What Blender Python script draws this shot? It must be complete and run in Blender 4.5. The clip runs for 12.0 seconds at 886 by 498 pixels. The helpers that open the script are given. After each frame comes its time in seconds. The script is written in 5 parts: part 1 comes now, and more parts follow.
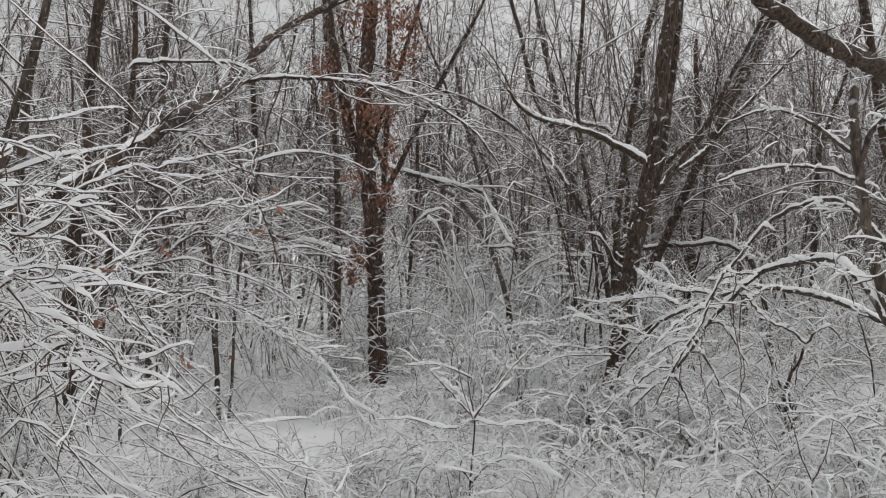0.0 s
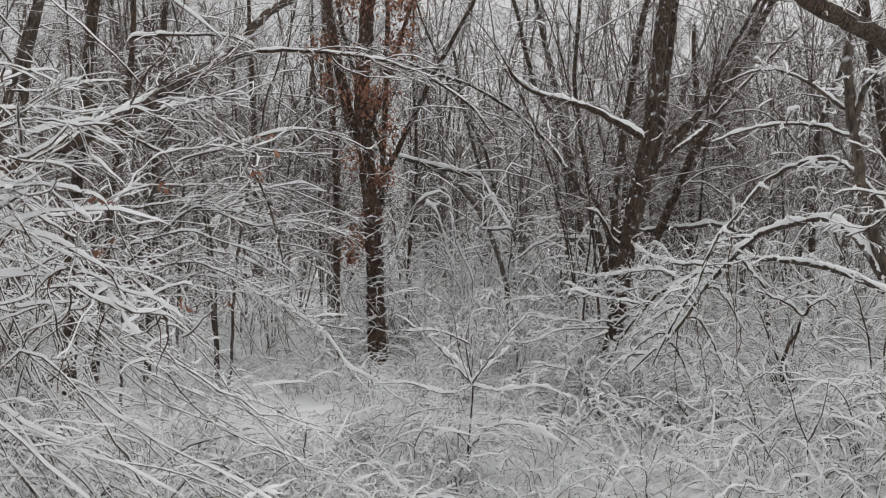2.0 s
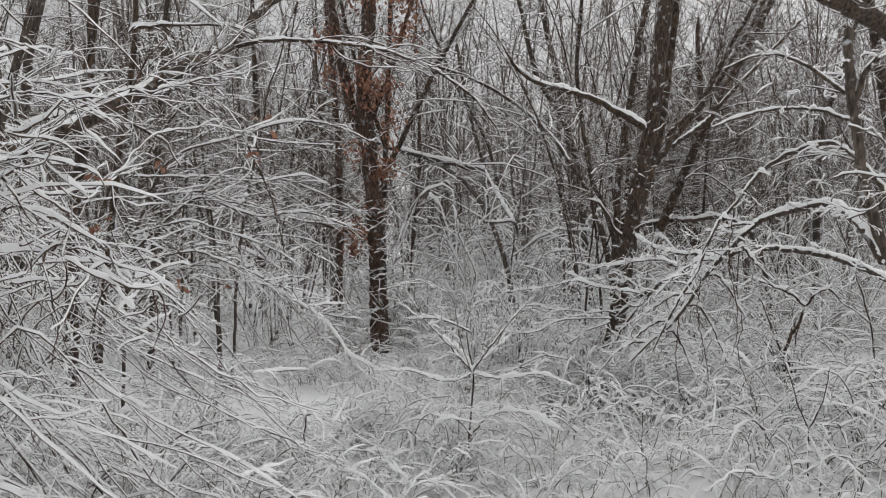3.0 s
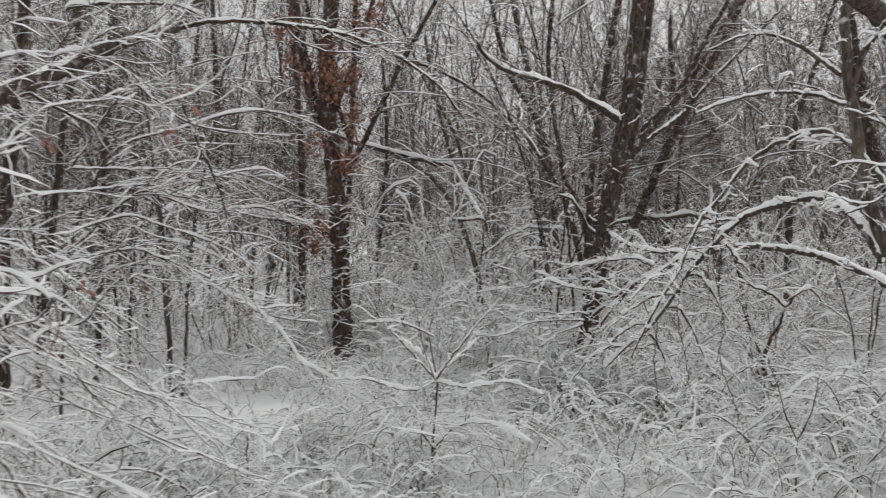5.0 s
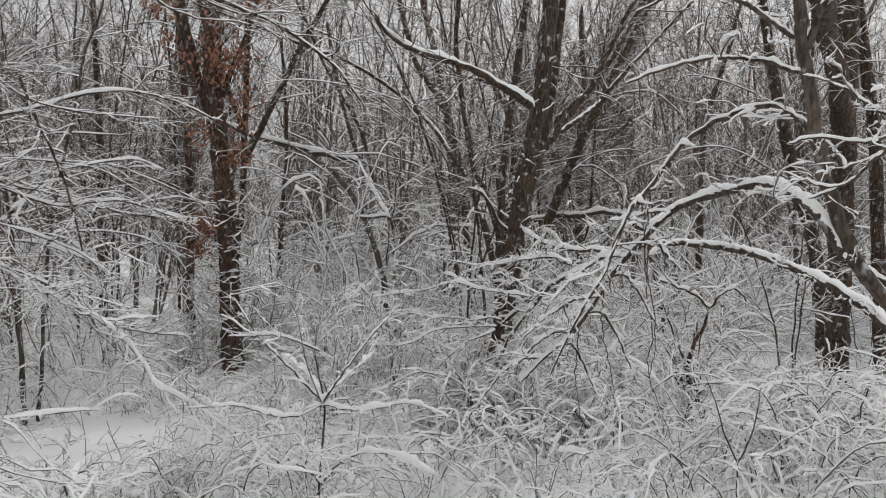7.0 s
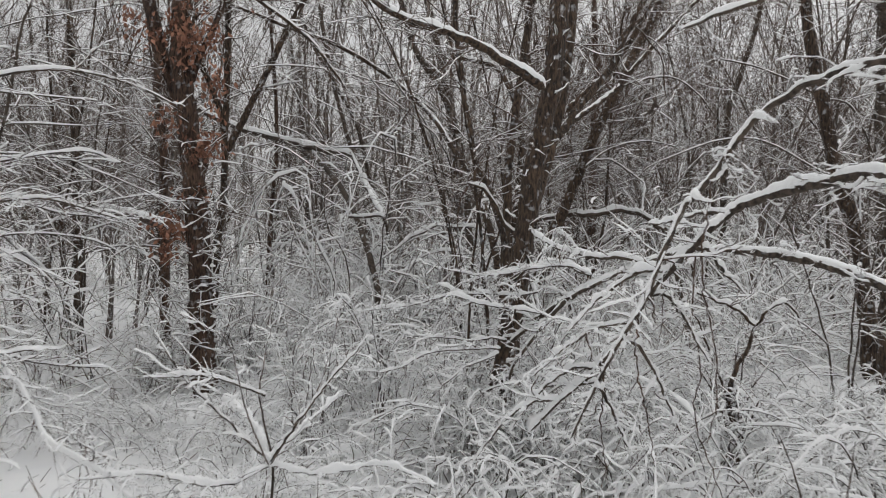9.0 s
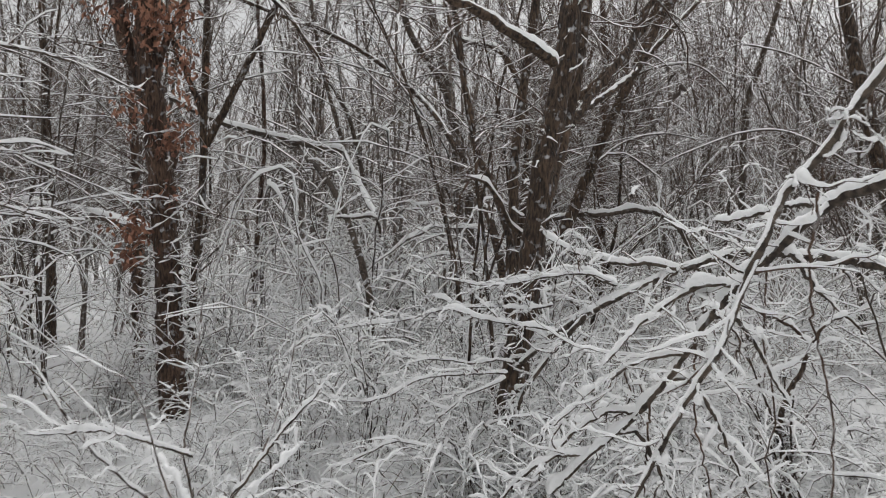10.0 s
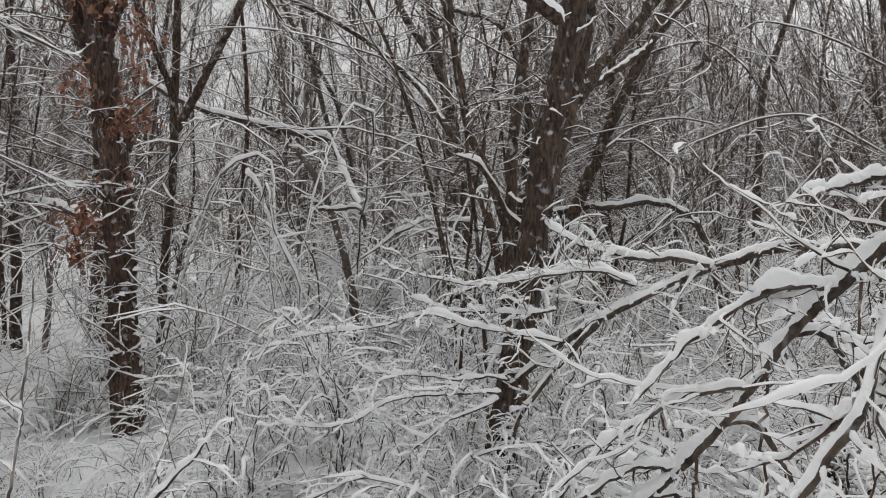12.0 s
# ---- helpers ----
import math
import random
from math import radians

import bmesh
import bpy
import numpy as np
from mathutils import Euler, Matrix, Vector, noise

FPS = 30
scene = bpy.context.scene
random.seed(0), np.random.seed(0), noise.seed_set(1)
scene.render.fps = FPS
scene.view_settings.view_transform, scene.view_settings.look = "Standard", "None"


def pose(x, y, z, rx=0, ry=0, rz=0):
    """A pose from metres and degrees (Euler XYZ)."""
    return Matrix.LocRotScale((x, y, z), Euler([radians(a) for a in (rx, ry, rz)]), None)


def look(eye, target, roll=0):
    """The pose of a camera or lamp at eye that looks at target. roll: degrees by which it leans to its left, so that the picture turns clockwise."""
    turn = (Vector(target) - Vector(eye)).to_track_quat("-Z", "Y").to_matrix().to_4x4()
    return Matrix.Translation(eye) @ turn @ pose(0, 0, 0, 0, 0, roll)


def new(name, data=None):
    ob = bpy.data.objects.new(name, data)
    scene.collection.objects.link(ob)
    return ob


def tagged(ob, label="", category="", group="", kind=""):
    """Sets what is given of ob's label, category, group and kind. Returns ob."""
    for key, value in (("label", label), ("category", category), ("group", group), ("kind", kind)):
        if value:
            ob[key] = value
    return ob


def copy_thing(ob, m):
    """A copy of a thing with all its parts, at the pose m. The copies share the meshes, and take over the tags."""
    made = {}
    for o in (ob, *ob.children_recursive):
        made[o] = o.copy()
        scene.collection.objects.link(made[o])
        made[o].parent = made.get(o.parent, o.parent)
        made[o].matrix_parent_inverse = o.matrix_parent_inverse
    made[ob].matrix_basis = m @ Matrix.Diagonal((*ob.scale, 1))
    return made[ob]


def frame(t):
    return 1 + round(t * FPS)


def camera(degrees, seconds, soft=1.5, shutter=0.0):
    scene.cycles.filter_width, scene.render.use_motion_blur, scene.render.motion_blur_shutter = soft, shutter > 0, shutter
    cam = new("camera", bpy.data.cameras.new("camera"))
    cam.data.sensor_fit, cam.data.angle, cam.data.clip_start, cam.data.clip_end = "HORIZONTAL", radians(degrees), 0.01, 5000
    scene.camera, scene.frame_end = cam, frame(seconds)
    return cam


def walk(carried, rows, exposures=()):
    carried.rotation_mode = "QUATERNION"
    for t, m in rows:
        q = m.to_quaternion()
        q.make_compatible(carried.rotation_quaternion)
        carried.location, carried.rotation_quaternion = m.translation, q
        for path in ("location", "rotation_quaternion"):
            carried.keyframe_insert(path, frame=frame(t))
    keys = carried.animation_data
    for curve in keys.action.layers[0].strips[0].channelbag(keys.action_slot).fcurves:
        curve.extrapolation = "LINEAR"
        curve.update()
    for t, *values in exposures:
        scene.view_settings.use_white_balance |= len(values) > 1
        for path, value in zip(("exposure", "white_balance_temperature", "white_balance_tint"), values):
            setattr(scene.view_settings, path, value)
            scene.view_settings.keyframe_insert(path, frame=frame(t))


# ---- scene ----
cam = camera(58.0, 12.0, soft=1.1, shutter=0.4)
PATH = [
    (0, (0.0, 0.0, 1.85), (-0.0, 2.0, 1.857), 0.38),
    (0.5, (0.005, 0.002, 1.841), (0.024, 2.002, 1.846), 0.45),
    (1, (0.005, -0.007, 1.808), (0.024, 1.993, 1.815), 0.49),
    (1.5, (0.007, -0.022, 1.744), (0.019, 1.978, 1.747), 0.44),
    (2, (0.014, -0.026, 1.651), (0.015, 1.974, 1.649), 0.19),
    (2.5, (0.029, -0.036, 1.592), (0.018, 1.964, 1.586), 0.11),
    (4.5, (0.082, 0.213, 1.584), (0.074, 2.213, 1.572), 0.16),
    (5, (0.103, 0.394, 1.577), (0.164, 2.393, 1.566), 0.17),
    (5.5, (0.134, 0.607, 1.564), (0.371, 2.593, 1.556), 0.05),
    (6, (0.168, 0.8, 1.549), (0.444, 2.781, 1.542), -0.02),
    (6.5, (0.212, 0.974, 1.545), (0.493, 2.955, 1.538), -0.08),
    (7, (0.259, 1.13, 1.555), (0.536, 3.11, 1.547), -0.18),
    (8.8, (0.459, 1.91, 1.606), (0.718, 3.893, 1.594), -0.19),
    (9, (0.491, 2.114, 1.608), (0.748, 4.097, 1.595), -0.20),
    (9.5, (0.566, 2.583, 1.618), (0.82, 4.567, 1.609), -0.28),
    (10, (0.634, 2.943, 1.618), (0.886, 4.927, 1.61), -0.38),
    (10.5, (0.698, 3.241, 1.601), (0.949, 5.225, 1.59), -0.34),
    (11, (0.758, 3.505, 1.586), (1.007, 5.489, 1.572), -0.25),
    (11.5, (0.804, 3.67, 1.576), (1.052, 5.654, 1.565), -0.15),
    (12, (0.833, 3.707, 1.584), (1.079, 5.692, 1.572), -0.23),
]
walk(cam, [(t, look(eye, target, roll)) for t, eye, target, roll in PATH], ((0.0, -0.11), (2.5, -0.09), (6.0, -0.06), (9.0, 0.0), (12.0, 0.03)))

# ---- world and light: an overcast winter day ----
world = bpy.data.worlds.new("overcast_sky")
scene.world = world
world.use_nodes = True
wn, wl = world.node_tree.nodes, world.node_tree.links
sky = wn.new("ShaderNodeTexSky")
sky.sky_type, sky.sun_disc = "NISHITA", False
sky.sun_elevation, sky.sun_rotation = radians(40), radians(30)
sky.dust_density, sky.air_density = 2.0, 1.0
pale = wn.new("ShaderNodeHueSaturation")
pale.inputs["Saturation"].default_value = 0.12
wl.new(sky.outputs[0], pale.inputs["Color"])
# a closed cloud cover, a little brighter overhead than at the horizon
tc, sep, grade, mul = (wn.new("ShaderNode" + k) for k in ("TexCoord", "SeparateXYZ", "MapRange", "MixRGB"))
wl.new(tc.outputs["Generated"], sep.inputs[0])
wl.new(sep.outputs["Z"], grade.inputs[0])
grade.inputs[1].default_value, grade.inputs[3].default_value, grade.inputs[4].default_value = 0.3, 1.04, 2.25
cloud = wn.new("ShaderNodeMixRGB")
cloud.inputs["Fac"].default_value, cloud.inputs["Color2"].default_value = 0.85, (3.5, 3.5, 3.52, 1)
wl.new(pale.outputs[0], cloud.inputs["Color1"])
mul.blend_type = "MULTIPLY"
mul.inputs["Fac"].default_value = 1.0
wl.new(cloud.outputs[0], mul.inputs["Color1"])
wl.new(grade.outputs[0], mul.inputs["Color2"])
wl.new(mul.outputs[0], wn["Background"].inputs["Color"])
wn["Background"].inputs["Strength"].default_value = 0.15
sun = new("sun", bpy.data.lights.new("sun", "SUN"))
sun.data.energy, sun.data.angle, sun.data.color = 0.5, radians(120), (1.0, 0.98, 0.95)
sun.matrix_world = look((4.0, 6.9, 6.7), (0, 0, 0))

# ---- materials ----
def material(name):
    m = bpy.data.materials.new(name)
    m.use_nodes = True
    return m, m.node_tree.nodes, m.node_tree.links, m.node_tree.nodes["Principled BSDF"]


def ramp_noise(n, l, scale, detail, colours, coord="Object", stretch=(1, 1, 1)):
    tc, mp = n.new("ShaderNodeTexCoord"), n.new("ShaderNodeMapping")
    mp.inputs["Scale"].default_value = stretch
    l.new(tc.outputs[coord], mp.inputs["Vector"])
    nz = n.new("ShaderNodeTexNoise")
    nz.inputs["Scale"].default_value, nz.inputs["Detail"].default_value = scale, detail
    l.new(mp.outputs[0], nz.inputs["Vector"])
    rp = n.new("ShaderNodeValToRGB")
    while len(rp.color_ramp.elements) < len(colours):
        rp.color_ramp.elements.new(0.5)
    for e, (at, c) in zip(rp.color_ramp.elements, colours):
        e.position, e.color = at, (*c, 1)
    l.new(nz.outputs["Fac"], rp.inputs[0])
    return nz, rp


def bark_material(name, dark, light, frost=0.5, relief=0.6, grain=(4, 4, 0.9)):
    m, n, l, b = material(name)
    nz, rp = ramp_noise(n, l, 15, 9, [(0.36, dark), (0.66, light)], stretch=grain)
    _, patch = ramp_noise(n, l, 3.2, 4, [(0.3, (0.62, 0.6, 0.58)), (0.7, (1.3, 1.28, 1.2))])
    tone = n.new("ShaderNodeMixRGB")
    tone.blend_type = "MULTIPLY"
    tone.inputs["Fac"].default_value = 1.0
    l.new(rp.outputs[0], tone.inputs["Color1"])
    l.new(patch.outputs[0], tone.inputs["Color2"])
    fz, fr = ramp_noise(n, l, 16, 5, [(0.62 - 0.1 * frost, (0, 0, 0)), (0.72 - 0.1 * frost, (1, 1, 1))])
    geo, sep = n.new("ShaderNodeNewGeometry"), n.new("ShaderNodeSeparateXYZ")
    l.new(geo.outputs["Normal"], sep.inputs[0])
    up = n.new("ShaderNodeMapRange")
    up.inputs[1].default_value, up.inputs[2].default_value = -0.5, 0.75
    l.new(sep.outputs["Z"], up.inputs[0])
    mul = n.new("ShaderNodeMath")
    mul.operation = "MULTIPLY"
    l.new(fr.outputs[0], mul.inputs[0])
    l.new(up.outputs[0], mul.inputs[1])
    mix = n.new("ShaderNodeMixRGB")
    mix.inputs["Color2"].default_value = (0.75, 0.77, 0.8, 1)
    l.new(mul.outputs[0], mix.inputs["Fac"])
    l.new(tone.outputs[0], mix.inputs["Color1"])
    l.new(mix.outputs[0], b.inputs["Base Color"])
    b.inputs["Roughness"].default_value = 0.9
    bump = n.new("ShaderNodeBump")
    bump.inputs["Strength"].default_value, bump.inputs["Distance"].default_value = relief, 0.02
    l.new(nz.outputs["Fac"], bump.inputs["Height"])
    l.new(bump.outputs[0], b.inputs["Normal"])
    return m


BARK_OAK = bark_material("oak_bark", (0.018, 0.010, 0.007), (0.135, 0.083, 0.06), 0.35, 1.0)
BARK_DARK = bark_material("dark_bark", (0.013, 0.009, 0.0065), (0.11, 0.073, 0.051), 0.35, 1.0)
BARK_GREY = bark_material("grey_bark", (0.032, 0.0245, 0.02), (0.125, 0.098, 0.08), 0.22, 0.6)
# frost-flecked bark, its base colour paled and greyed to imitate distance haze
BARK_HAZE_FROST = bark_material("haze_frosted_bark", (0.075, 0.06, 0.052), (0.25, 0.21, 0.19), 0.85, 0.3)
# the same barks with their grain unstretched, for limbs that run level
LEVEL_BARK = {}
LEVEL_BARK[BARK_OAK] = bark_material("oak_bark_limb", (0.018, 0.010, 0.007), (0.135, 0.083, 0.06), 0.35, 1.0, (3, 3, 3))
LEVEL_BARK[BARK_DARK] = bark_material("dark_bark_limb", (0.013, 0.009, 0.0065), (0.11, 0.073, 0.051), 0.35, 1.0, (3, 3, 3))
LEVEL_BARK[BARK_HAZE_FROST] = BARK_HAZE_FROST
LEVEL_BARK[BARK_GREY] = bark_material("grey_bark_limb", (0.032, 0.0245, 0.02), (0.125, 0.098, 0.08), 0.22, 0.6, (3, 3, 3))
TWIG = bark_material("twig_bark", (0.04, 0.024, 0.018), (0.135, 0.088, 0.066), 0.3, 0.2)


def snow_material():
    m, n, l, b = material("fresh_snow")
    nz, rp = ramp_noise(n, l, 3.0, 4, [(0.3, (0.84, 0.845, 0.85)), (0.7, (0.90, 0.90, 0.895))])
    l.new(rp.outputs[0], b.inputs["Base Color"])
    b.inputs["Roughness"].default_value = 0.75
    fine, _ = ramp_noise(n, l, 60, 4, [(0, (0, 0, 0)), (1, (1, 1, 1))])
    bump = n.new("ShaderNodeBump")
    bump.inputs["Strength"].default_value, bump.inputs["Distance"].default_value = 0.35, 0.012
    l.new(fine.outputs["Fac"], bump.inputs["Height"])
    l.new(bump.outputs[0], b.inputs["Normal"])
    return m


SNOW = snow_material()


def leaf_material(name, dark, light):
    m, n, l, b = material(name)
    info, rp = n.new("ShaderNodeNewGeometry"), n.new("ShaderNodeValToRGB")
    rp.color_ramp.elements[0].color, rp.color_ramp.elements[1].color = (*dark, 1), (*light, 1)
    l.new(info.outputs["Random Per Island"], rp.inputs[0])
    l.new(rp.outputs[0], b.inputs["Base Color"])
    b.inputs["Roughness"].default_value = 0.8
    return m


LEAF = leaf_material("withered_leaf", (0.125, 0.053, 0.034), (0.40, 0.2, 0.13))
POD = leaf_material("dark_leaf", (0.02, 0.014, 0.012), (0.05, 0.035, 0.028))
STRAW = bark_material("dry_stalk", (0.09, 0.066, 0.05), (0.23, 0.18, 0.14), 0.8, 0.2)


# ---- geometry of stems, twigs and the snow that lies on them ----
def unit(v):
    return v / np.maximum(np.linalg.norm(v, axis=-1, keepdims=True), 1e-9)


def ground_z(x, y):
    x, y = np.asarray(x, float), np.asarray(y, float)
    z = 0.10 + 0.07 * np.sin(0.9 * x + 1.3) * np.cos(0.7 * y) + 0.04 * np.sin(2.3 * x - 1.7 * y)
    return z + 0.02 * np.clip(y - 8, 0, 40)


def spline(pts, count):
    """A smooth line through a few points (Catmull-Rom), evenly spaced."""
    p = np.array(pts, float)
    p = np.vstack([2 * p[0] - p[1], p, 2 * p[-1] - p[-2]])
    out = []
    for i in range(1, len(p) - 2):
        u = np.linspace(0, 1, 12, endpoint=False)[:, None]
        a, b, c, d = p[i - 1 : i + 3]
        out.append(0.5 * (2 * b + (c - a) * u + (2 * a - 5 * b + 4 * c - d) * u**2 + (3 * b - a - 3 * c + d) * u**3))
    line = np.vstack(out + [p[-2:-1]])
    s = np.r_[0, np.cumsum(np.linalg.norm(np.diff(line, axis=0), axis=1))]
    at = np.linspace(0, s[-1], count)
    return np.stack([np.interp(at, s, line[:, k]) for k in range(3)], 1)


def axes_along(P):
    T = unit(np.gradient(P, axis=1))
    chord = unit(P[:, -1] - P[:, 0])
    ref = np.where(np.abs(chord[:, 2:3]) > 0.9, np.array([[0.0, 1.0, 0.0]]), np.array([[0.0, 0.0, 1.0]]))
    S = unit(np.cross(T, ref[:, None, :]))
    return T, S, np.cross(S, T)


def strips(rings, closed):
    """Quads between neighbouring rings of an (N, K, M, 3) array."""
    N, K, M, _ = rings.shape
    ids = np.arange(N * K * M).reshape(N, K, M)
    nxt = np.roll(ids, -1, axis=2) if closed else ids[:, :, 1:]
    cur = ids if closed else ids[:, :, :-1]
    quads = np.stack([cur[:, :-1], nxt[:, :-1], nxt[:, 1:], cur[:, 1:]], -1).reshape(-1, 4)
    return rings.reshape(-1, 3), quads


def tubes(P, R, sides, rough=0.0, rs=None):
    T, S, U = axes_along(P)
    a = np.linspace(0, 2 * np.pi, sides, endpoint=False)
    ring = np.cos(a)[None, None, :, None] * S[:, :, None] + np.sin(a)[None, None, :, None] * U[:, :, None]
    r = R[:, :, None, None] * np.ones((1, 1, sides, 1))
    if rough and rs is not None:
        r = r * (1 + rs.normal(0, rough, r.shape) + 1.2 * rough * np.sin(3 * a)[None, None, :, None])
    return strips(P[:, :, None] + r * ring, True)


def caps(P, R, depth, rs, wide=3, least=0.0, gaps=0.16, broad_by=0.4):
    """Snow lying along the top of each line: deepest where it runs level, none where it stands upright."""
    N, K, _ = P.shape
    T = unit(np.gradient(P, axis=1))
    Z = np.array([0.0, 0.0, 1.0])
    S = np.cross(T, Z)
    flat = np.linalg.norm(S, axis=2)
    S = np.where(flat[..., None] > 0.15, unit(S), np.array([1.0, 0.0, 0.0]))
    U = unit(np.cross(S, T))
    lumps = rs.uniform(0.3, 1.45, (N, K)) * (rs.uniform(0, 1, (N, K)) > 0.5 * gaps)
    for _ in range((3 if wide == 5 else 1) + K // 50):
        pad = np.pad(lumps, ((0, 0), (1, 1)), mode="edge")
        lumps = 0.2 * pad[:, :-2] + 0.6 * lumps + 0.2 * pad[:, 2:]
    if K > 7:
        # pads and thin stretches along the line
        knots = np.clip(rs.gamma(4.0, 0.26, (N, max(3, K // 5))), 0.3, 1.9)
        at = np.linspace(0, knots.shape[1] - 1.001, K)
        lo = at.astype(int)
        lumps = lumps * (knots[:, lo] * (1 - at + lo) + knots[:, lo + 1] * (at - lo))
    if K > 14:
        broad = np.cumsum(rs.normal(0, 0.25 * min(1.0, 40 / K), (N, K)), axis=1)
        lumps = lumps * (1 + 0.35 * np.sin(3 * broad))
    cover = np.clip((flat - 0.5) / 0.38, least, 1)
    t = np.asarray(depth).reshape(-1, 1) * cover * lumps
    t[:, 0] *= 0.6
    t[:, -1] *= 0.5
    on = t > np.maximum(0.0012, 0.12 * np.asarray(depth).reshape(-1, 1))
    w = R * np.where(on, 0.55 + 0.45 * cover, 0.4) + broad_by * t
    low = R * np.where(on, 0.0, -0.3)
    if wide == 3:
        prof = [(-1, 0.35, 0.1), (-0.55, 0.6, 0.92), (0.55, 0.6, 0.92), (1, 0.35, 0.1)]
    elif wide == 2:
        prof = [(-1, 0.35, 0.15), (0, 0.8, 0.95), (1, 0.35, 0.15)]
    else:
        prof = [(-np.cos(a) * (1.0 if 0.3 < a < 2.84 else 0.88), 0.42 + 0.6 * np.sin(a) - 0.08 * (abs(np.cos(a)) > 0.95), max(0.0, np.sin(a)) ** 0.8) for a in np.linspace(-0.15, np.pi + 0.15, 9)]
    ring = np.stack([P + (a * w)[..., None] * S + (low + b * R * np.where(on, 1, 0.3) + c * t)[..., None] * U for a, b, c in prof], 2)
    if wide != 2:
        ring = ring + rs.normal(0, 0.06 if wide == 5 else 0.12, ring.shape) * t[:, :, None, None]
    return strips(ring, False)


def grow(rs, pos, way, length, r0, K, wander=0.12, droop=0.0, taper=0.35):
    N = len(pos)
    P = np.zeros((N, K, 3))
    P[:, 0], d, step = pos, unit(way), (length / (K - 1))[:, None]
    bend = rs.normal(0, 0.75 * wander, (N, 3))
    for k in range(1, K):
        d = d + bend * (1 - 1.4 * k / K) + rs.normal(0, 0.6 * wander, (N, 3))
        d[:, 2] -= droop
        d = unit(d)
        P[:, k] = P[:, k - 1] + d * step
    return P, r0[:, None] * np.linspace(1, taper, K)[None]


def spawn(rs, P, R, each, u0=0.15, u1=1.0, angle=50, ratio=0.45, thin=0.55, flat=0.6, top=9.0):
    """Where side twigs leave their parents: place, way, length, radius."""
    N, K, _ = P.shape
    who = np.repeat(np.arange(N), each)
    u = rs.uniform(u0, u1, len(who)) * (K - 1)
    k = np.minimum(u.astype(int), K - 2)
    f = (u - k)[:, None]
    pos = P[who, k] * (1 - f) + P[who, k + 1] * f
    T = unit(P[who, k + 1] - P[who, k])
    side = rs.normal(0, 1, (len(who), 3))
    side[:, 2] *= flat
    side = unit(side - T * np.sum(side * T, 1, keepdims=True))
    a = np.radians(rs.normal(angle, 12, len(who)))[:, None]
    size = np.linalg.norm(np.diff(P, axis=1), axis=2).sum(1)[who]
    length = np.minimum(size * ratio, top) * rs.uniform(0.4, 1.2, len(who)) * (1.1 - 0.6 * u / (K - 1))
    radius = thin * (R[who, k] * (1 - f[:, 0]) + R[who, k + 1] * f[:, 0])
    return pos, T * np.cos(a) + side * np.sin(a), length, radius


def mesh(name, bits, materials=(None,), smooth=True):
    """One mesh from lists of (points, quads, material slot)."""
    vs, qs, ms, n = [], [], [], 0
    for v, q, *slot in bits:
        vs.append(v), qs.append(q + n), ms.append(np.full(len(q), slot[0] if slot else 0))
        n += len(v)
    v, q, s = np.vstack(vs), np.vstack(qs), np.concatenate(ms)
    me = bpy.data.meshes.new(name)
    me.vertices.add(len(v)), me.loops.add(4 * len(q)), me.polygons.add(len(q))
    me.vertices.foreach_set("co", v.astype(np.float32).ravel())
    me.loops.foreach_set("vertex_index", q.astype(np.int32).ravel())
    me.polygons.foreach_set("loop_start", np.arange(0, 4 * len(q), 4, dtype=np.int32))
    me.polygons.foreach_set("material_index", s.astype(np.int32))
    me.polygons.foreach_set("use_smooth", np.full(len(q), smooth))
    for m in materials:
        me.materials.append(m)
    me.update(calc_edges=True)
    return me


def thing(name, at, label, category, group="", kind=""):
    ob = new(name)
    ob.location = at
    ob.empty_display_size = 0.2
    return tagged(ob, label, category, group, kind)


def part(name, bits, mat, parent, label="", smooth=True, kind=""):
    """One mesh under a thing; the points are given in the world."""
    base = np.array(parent.location if parent.parent is None else parent.parent.location)
    ob = new(name, mesh(name, [(v - base, q) for v, q in bits], (mat,), smooth))
    ob.parent = parent
    return tagged(ob, label, kind=kind)


